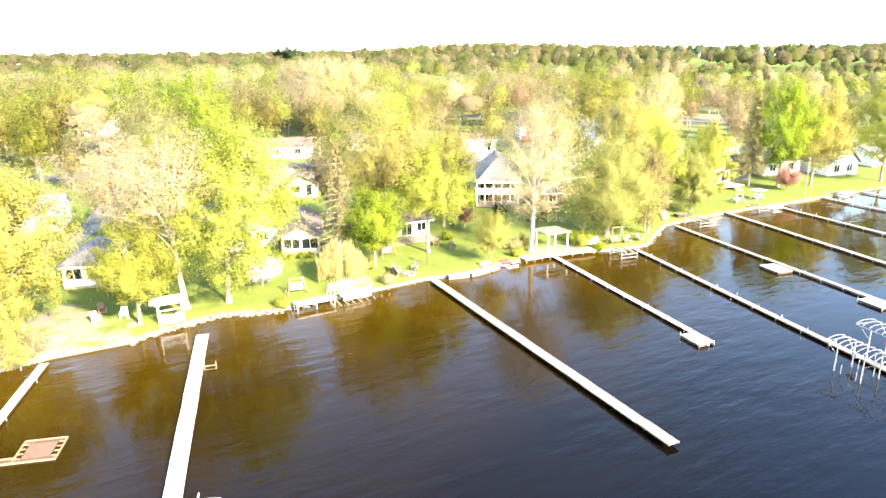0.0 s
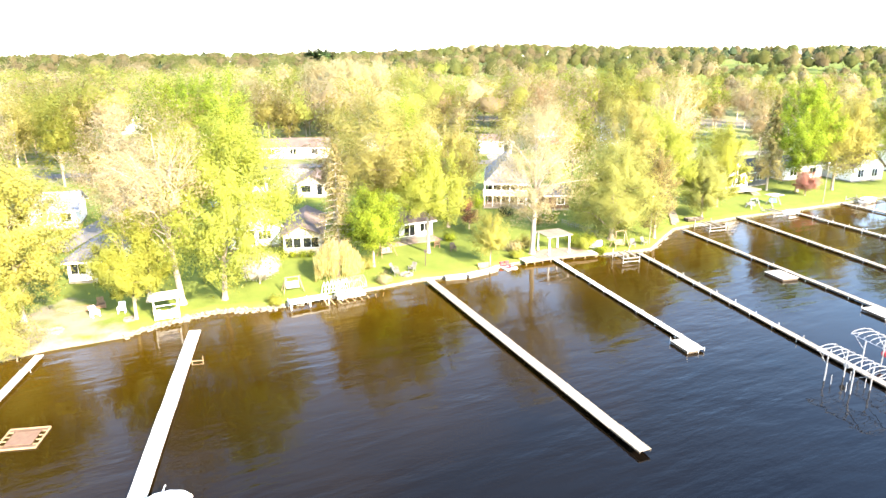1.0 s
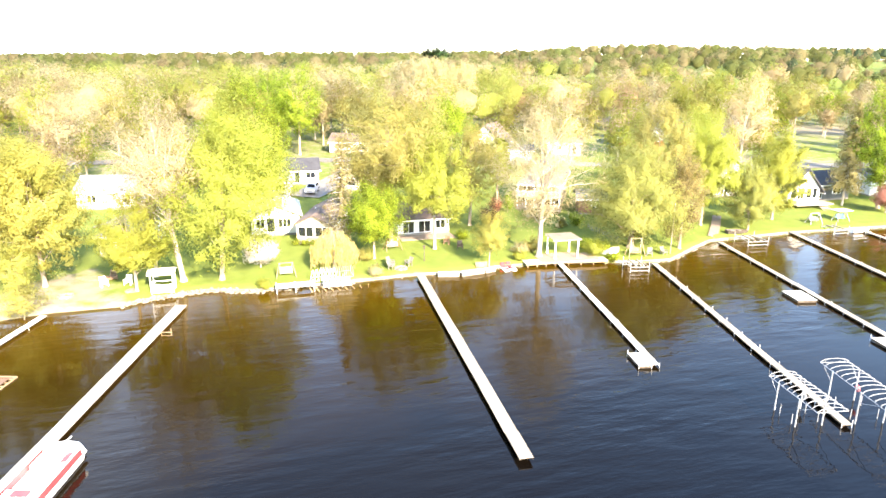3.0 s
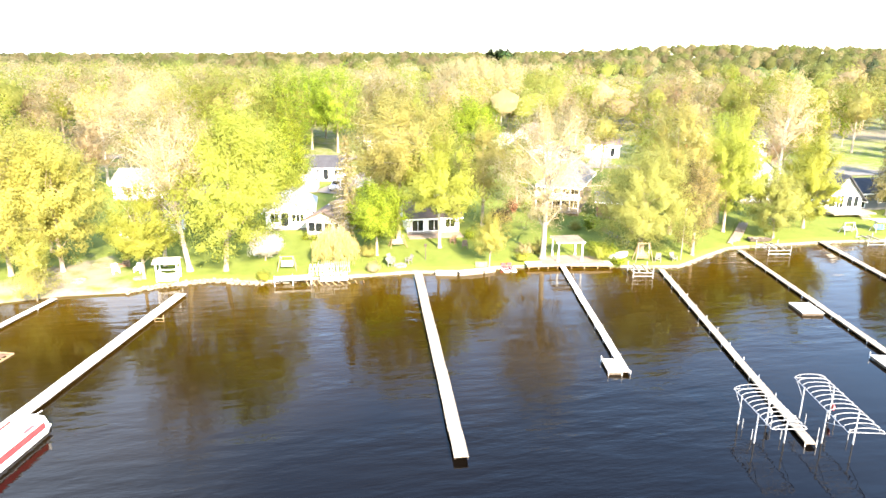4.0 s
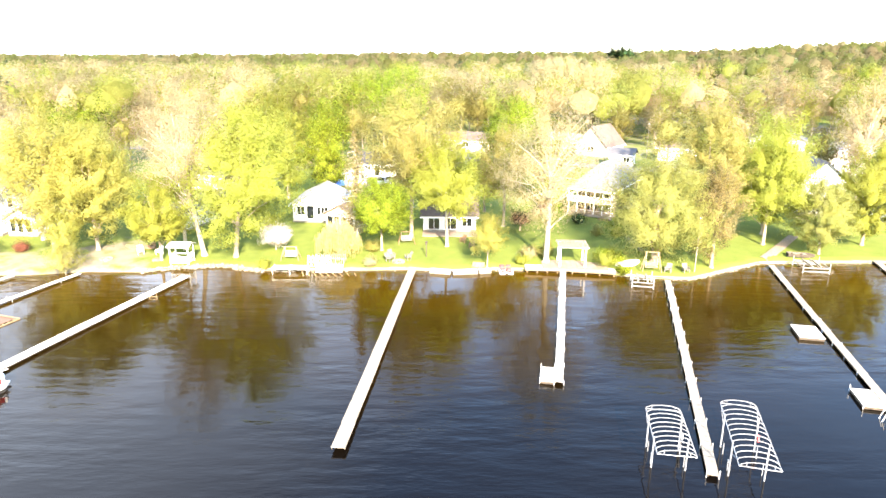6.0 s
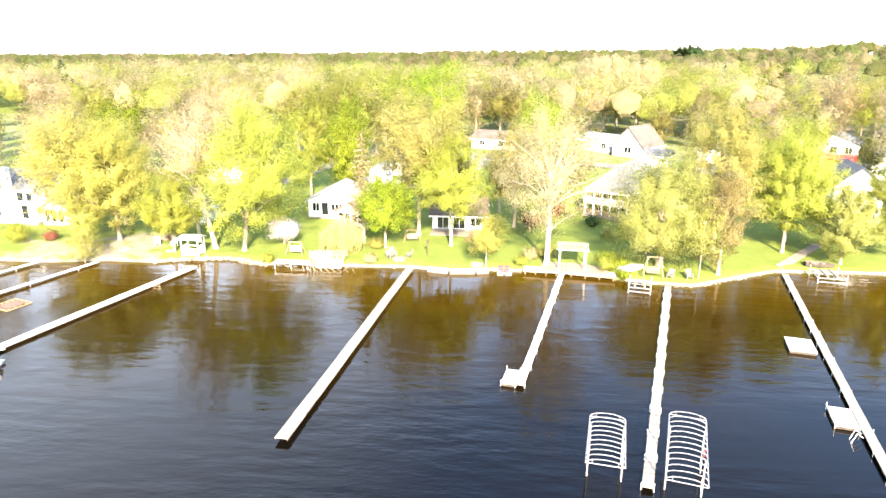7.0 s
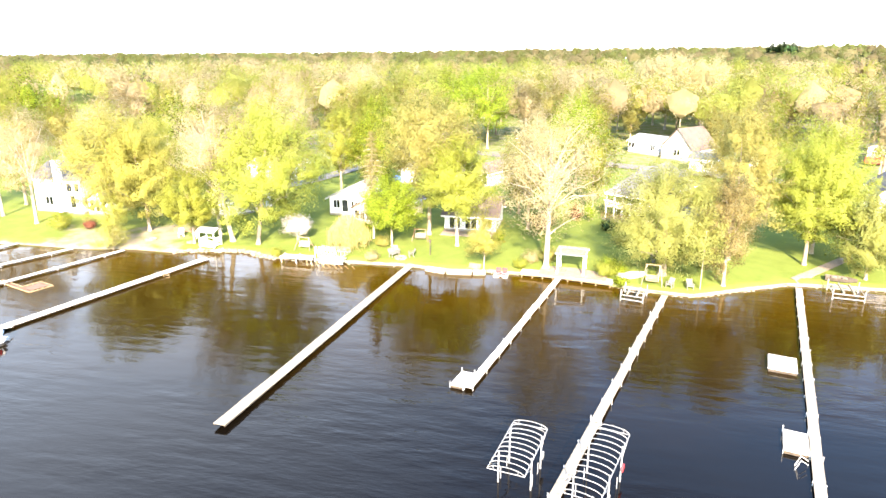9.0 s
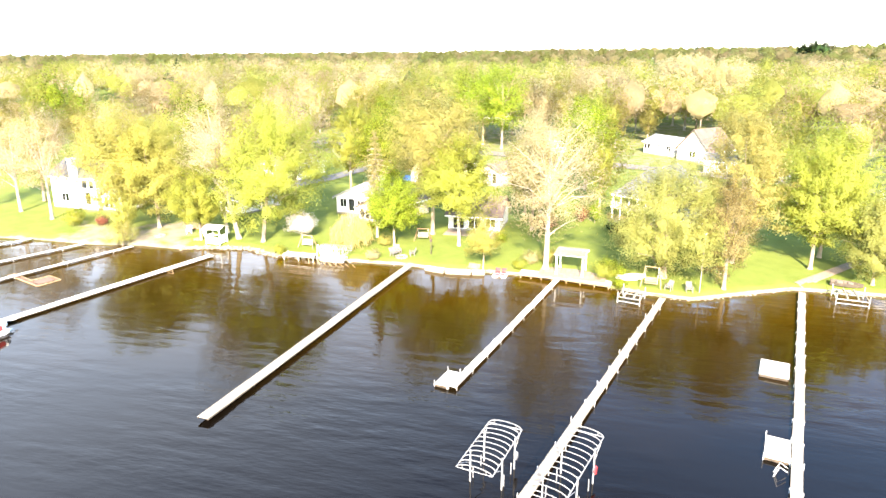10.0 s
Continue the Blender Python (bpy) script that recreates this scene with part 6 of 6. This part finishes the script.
def lamp_post(x, y, h, label, name="lamp_post", ball=True):
    ob = empty(name, x, y, gz(x, y), 0)
    tagged(ob, label, "pole")
    bm = bmesh.new()
    tube(bm, [(0, 0, -0.2), (0, 0, h)], [0.07, 0.05], 8)
    part("pole", bm, DOCK_SIDE if ball else DOCK, ob)
    if ball:
        part("lantern", boxes((-0.12, -0.12, h, 0.12, 0.12, h + 0.32), bevel=0.03), DOCK_SIDE, ob)
        part("cap", boxes((-0.16, -0.16, h + 0.32, 0.16, 0.16, h + 0.38)), DOCK_SIDE, ob)
    else:
        part("cap", boxes((-0.08, -0.08, h, 0.08, 0.08, h + 0.1)), WHITE, ob)


lamp_post(-6.2, 74.3, 1.6, "dark slim lamp post on lawn")
lamp_post(23.2, 87.0, 6.5, "tall pale flagpole at the shore", "flagpole", False)
lamp_post(59.5, 116.2, 7.0, "tall pale flagpole on far lawn", "flagpole", False)
lamp_post(-2.2, 156.0, 9.0, "grey wooden utility pole by the garage", "utility_pole", False)


def bush(x, y, r, h, leaf, seed, label, n=900, size=0.18):
    ob = make_tree(h, r, 0.05, leaf, seed, n=n, size=size, shape="dome", trunk_r=0.04, sprays=40, limbs=4, name="bush")
    put(ob, x, y, label, "bush")


bush(3.9, 99.3, 1.1, 1.5, "conifer", 60, "clipped dark green bush by deck", 1500, 0.16)
bush(-0.6, 101.5, 0.9, 3.4, "green", 61, "upright green shrub beside veranda")
bush(-2.3, 100.4, 1.1, 2.6, "red", 62, "dark red shrub near house corner")
for k in range(4):
    bush(-24.0 + 1.1 * k, 75.4 + 0.24 * k, 0.5, 0.8, "green", 63 + k, "low clipped hedge bush before cottage", 420, 0.13)
for k, (bx, by, r, lf) in enumerate([(6.0, 82.5, 1.2, "soft"), (4.6, 81.0, 0.9, "pale"), (13.7, 83.2, 1.3, "lime"), (14.4, 84.6, 1.0, "green"), (16.0, 82.7, 0.6, "green"), (4.9, 78.6, 0.7, "lime"), (12.6, 85.4, 0.9, "green"), (-10.2, 62.9 + 5.3, 0.7, "pale"),
                                     (-51.5, 44.3, 1.8, "lime"), (-53.4, 45.0, 1.4, "green"), (-49.6, 47.8, 0.8, "red"), (8.4, 95.0, 0.8, "soft"), (-13.2, 72.3, 0.9, "soft"), (-4.0, 79.9 + 5, 0.7, "green"), (-20.4, 60.9, 0.6, "lime"), (10.5, 96.5, 1.2, "green")]):
    bush(bx, by, r, r * 1.5, lf, 70 + k, {"pale": "pale flowering shrub in garden bed", "red": "dark red shrub in garden bed"}.get(lf, "fresh green shrub in garden bed"), 800)
# planted bed with low fence beside the two-storey house
fn = empty("garden_fence", 12.2, 95.5, gz(12.2, 95.5), -55)
tagged(fn, "low grey picket fence round a shrub bed", "fence")
for i in range(16):
    part("picket", boxes((i * 0.5, -0.03, -0.1, i * 0.5 + 0.09, 0.03, 0.75)), GREYWOOD, fn)
part("rail", boxes((0, 0.032, 0.3, 7.7, 0.06, 0.38), (0, 0.032, 0.6, 7.7, 0.06, 0.68)), GREYWOOD, fn)
for k in range(4):
    tb = empty("timber_stack", -39.5 + 0.5 * k, 57.0 - 0.1 * k, gz(-39.5, 57.0) + 0.02, 24 + 5 * k)
    tagged(tb, "stack of weathered brown boards lying on ground", "boards", "stacked boards")
    part("board", boxes((-1.6, -0.15, 0.0, 1.6, 0.15, 0.10), (-1.5, -0.12, 0.102, 1.55, 0.14, 0.2)), WOOD, tb)


# ---- car on the drive ----
def car(x, y, yaw):
    ob = empty("car", x, y, gz(x, y) + 0.16, yaw)
    tagged(ob, "silver sport utility car parked on gravel drive", "car")
    bm = bmesh.new()
    prof = [(-2.2, 0.35), (2.2, 0.35), (2.25, 0.75), (1.9, 0.98), (1.0, 1.06), (0.45, 1.62), (-1.7, 1.68), (-2.15, 1.1), (-2.25, 0.6)]
    a = [bm.verts.new((px, -0.88 if pz < 1.2 else -0.7, pz)) for px, pz in prof]
    b = [bm.verts.new((px, 0.88 if pz < 1.2 else 0.7, pz)) for px, pz in prof]
    bm.faces.new(a), bm.faces.new(b[::-1])
    for i in range(len(prof)):
        j = (i + 1) % len(prof)
        bm.faces.new((a[i], b[i], b[j], a[j]))
    bmesh.ops.recalc_face_normals(bm, faces=bm.faces)
    bmesh.ops.bevel(bm, geom=list(bm.edges), offset=0.05, segments=2, affect="EDGES")
    part("body", bm, SILVER, ob)
    bm = bmesh.new()
    v = [bm.verts.new(p) for p in ((1.02, -0.72, 1.1), (1.02, 0.72, 1.1), (0.52, 0.62, 1.58), (0.52, -0.62, 1.58))]
    bm.faces.new(v)
    bmesh.ops.solidify(bm, geom=bm.faces, thickness=-0.03)
    part("windscreen", bm, GLASS, ob)
    for s in (-1, 1):
        bm = bmesh.new()
        v = [bm.verts.new(p) for p in ((0.7, s * 0.86, 1.12), (-1.9, s * 0.86, 1.14), (-1.6, s * 0.74, 1.56), (0.38, s * 0.74, 1.54))]
        bm.faces.new(v)
        bmesh.ops.solidify(bm, geom=bm.faces, thickness=0.02 * s)
        part("side_window", bm, GLASS, ob)
        for px in (-1.4, 1.4):
            bm = bmesh.new()
            tube(bm, [(px, s * 0.72, 0.34), (px, s * 0.92, 0.34)], 0.34, 14)
            w = part("wheel", bm, RUBBER, ob)
            bm = bmesh.new()
            tube(bm, [(px, s * 0.90, 0.34), (px, s * 0.935, 0.34)], 0.2, 10)
            part("rim", bm, STEEL, w)
        part("headlight", boxes((2.18, s * 0.72 - 0.16, 0.72, 2.27, s * 0.72 + 0.16, 0.86)), WHITE, ob)
    return ob


car(-36.0, 104.5, -75)
tp = hull_boat("covered_boat", -42.6, 101.6, gz(-42.6, 101.6), 20, 3.6, 1.6, 0.9, BLUEPLASTIC, BLUEPLASTIC, "boat under bright blue tarp beside shed", flip=True)


# ---- stones along the water's edge ----
def stones():
    rng = random.Random(9)
    meshes = []
    for k in range(6):
        bm = bmesh.new()
        bmesh.ops.create_icosphere(bm, subdivisions=1, radius=0.5)
        for v in bm.verts:
            v.co *= 1 + rng.uniform(-0.22, 0.22)
            v.co.z *= 0.7
        me = bpy.data.meshes.new("stone")
        bm.to_mesh(me)
        bm.free()
        me.materials.append(STONE)
        meshes.append(me)
    wall = new("seawall")
    tagged(wall, "low seawall of pale rounded stones along the lake", "seawall", kind="structure")
    ua, ub = UX * -31.8 + UY * 52.2, UX * 42 + UY * 105
    n = 0
    far, ff = [], []
    u = ua
    while u < UX * 110 + UY * 146:
        x, y = shore_at(u, 0)
        gap = (-4 < x < 2.4) or (5.4 < x < 15.4)
        if not gap:
            west = x < -17
            for row in range(2 if west else 1):
                s = rng.uniform(0.35, 0.7) if west else rng.uniform(0.22, 0.45)
                px, py = shore_at(u + rng.uniform(-0.2, 0.2), 0.05 + row * 0.42 + rng.uniform(-0.15, 0.15))
                m = pose(px, py, 0.10 + row * 0.34 + rng.uniform(-0.06, 0.06), rng.uniform(0, 40), rng.uniform(0, 40), rng.uniform(0, 360))
                if n < 300:
                    o = new("stone", meshes[n % 6])
                    o.parent = wall
                    o.matrix_basis = m @ Matrix.Diagonal((s * 1.25, s, s, 1))
                    n += 1
                else:
                    k = len(far)
                    mm = m @ Matrix.Diagonal((s * 1.3, s, s, 1))
                    src = meshes[rng.randrange(6)]
                    far.extend(tuple(mm @ v.co) for v in src.vertices)
                    ff.extend(tuple(k + i for i in p.vertices) for p in src.polygons)
        u += 0.5
    st = mesh_obj("shore_stones", far, ff, STONE, wall)
    tagged(st, kind="stuff")
    # concrete cap behind the stones
    vs, fs = [], []
    us = np.arange(ua, ub + 30, 0.8)
    for i, u in enumerate(us):
        for d, z in ((0.42, 0.1), (0.42, 0.46), (0.60, 0.49), (0.60, 0.2)):
            x, y = shore_at(u, d + 0.08 * math.sin(u * 1.3))
            vs.append((x, y, z))
    for i in range(len(us) - 1):
        for k in range(3):
            fs.append((4 * i + k, 4 * i + 4 + k, 4 * i + 5 + k, 4 * i + 1 + k))
    mesh_obj("cap", vs, fs, CONCRETE, wall)
    # steps of flat stones by the round tree
    for k in range(6):
        o = new("stone", meshes[k])
        o.parent = wall
        o.matrix_basis = pose(-32.4 - 0.12 * k, 53.2 + 0.45 * k, 0.25 + 0.13 * k, 0, 0, 50 * k) @ Matrix.Diagonal((1.5, 1.0, 0.5, 1))


stones()
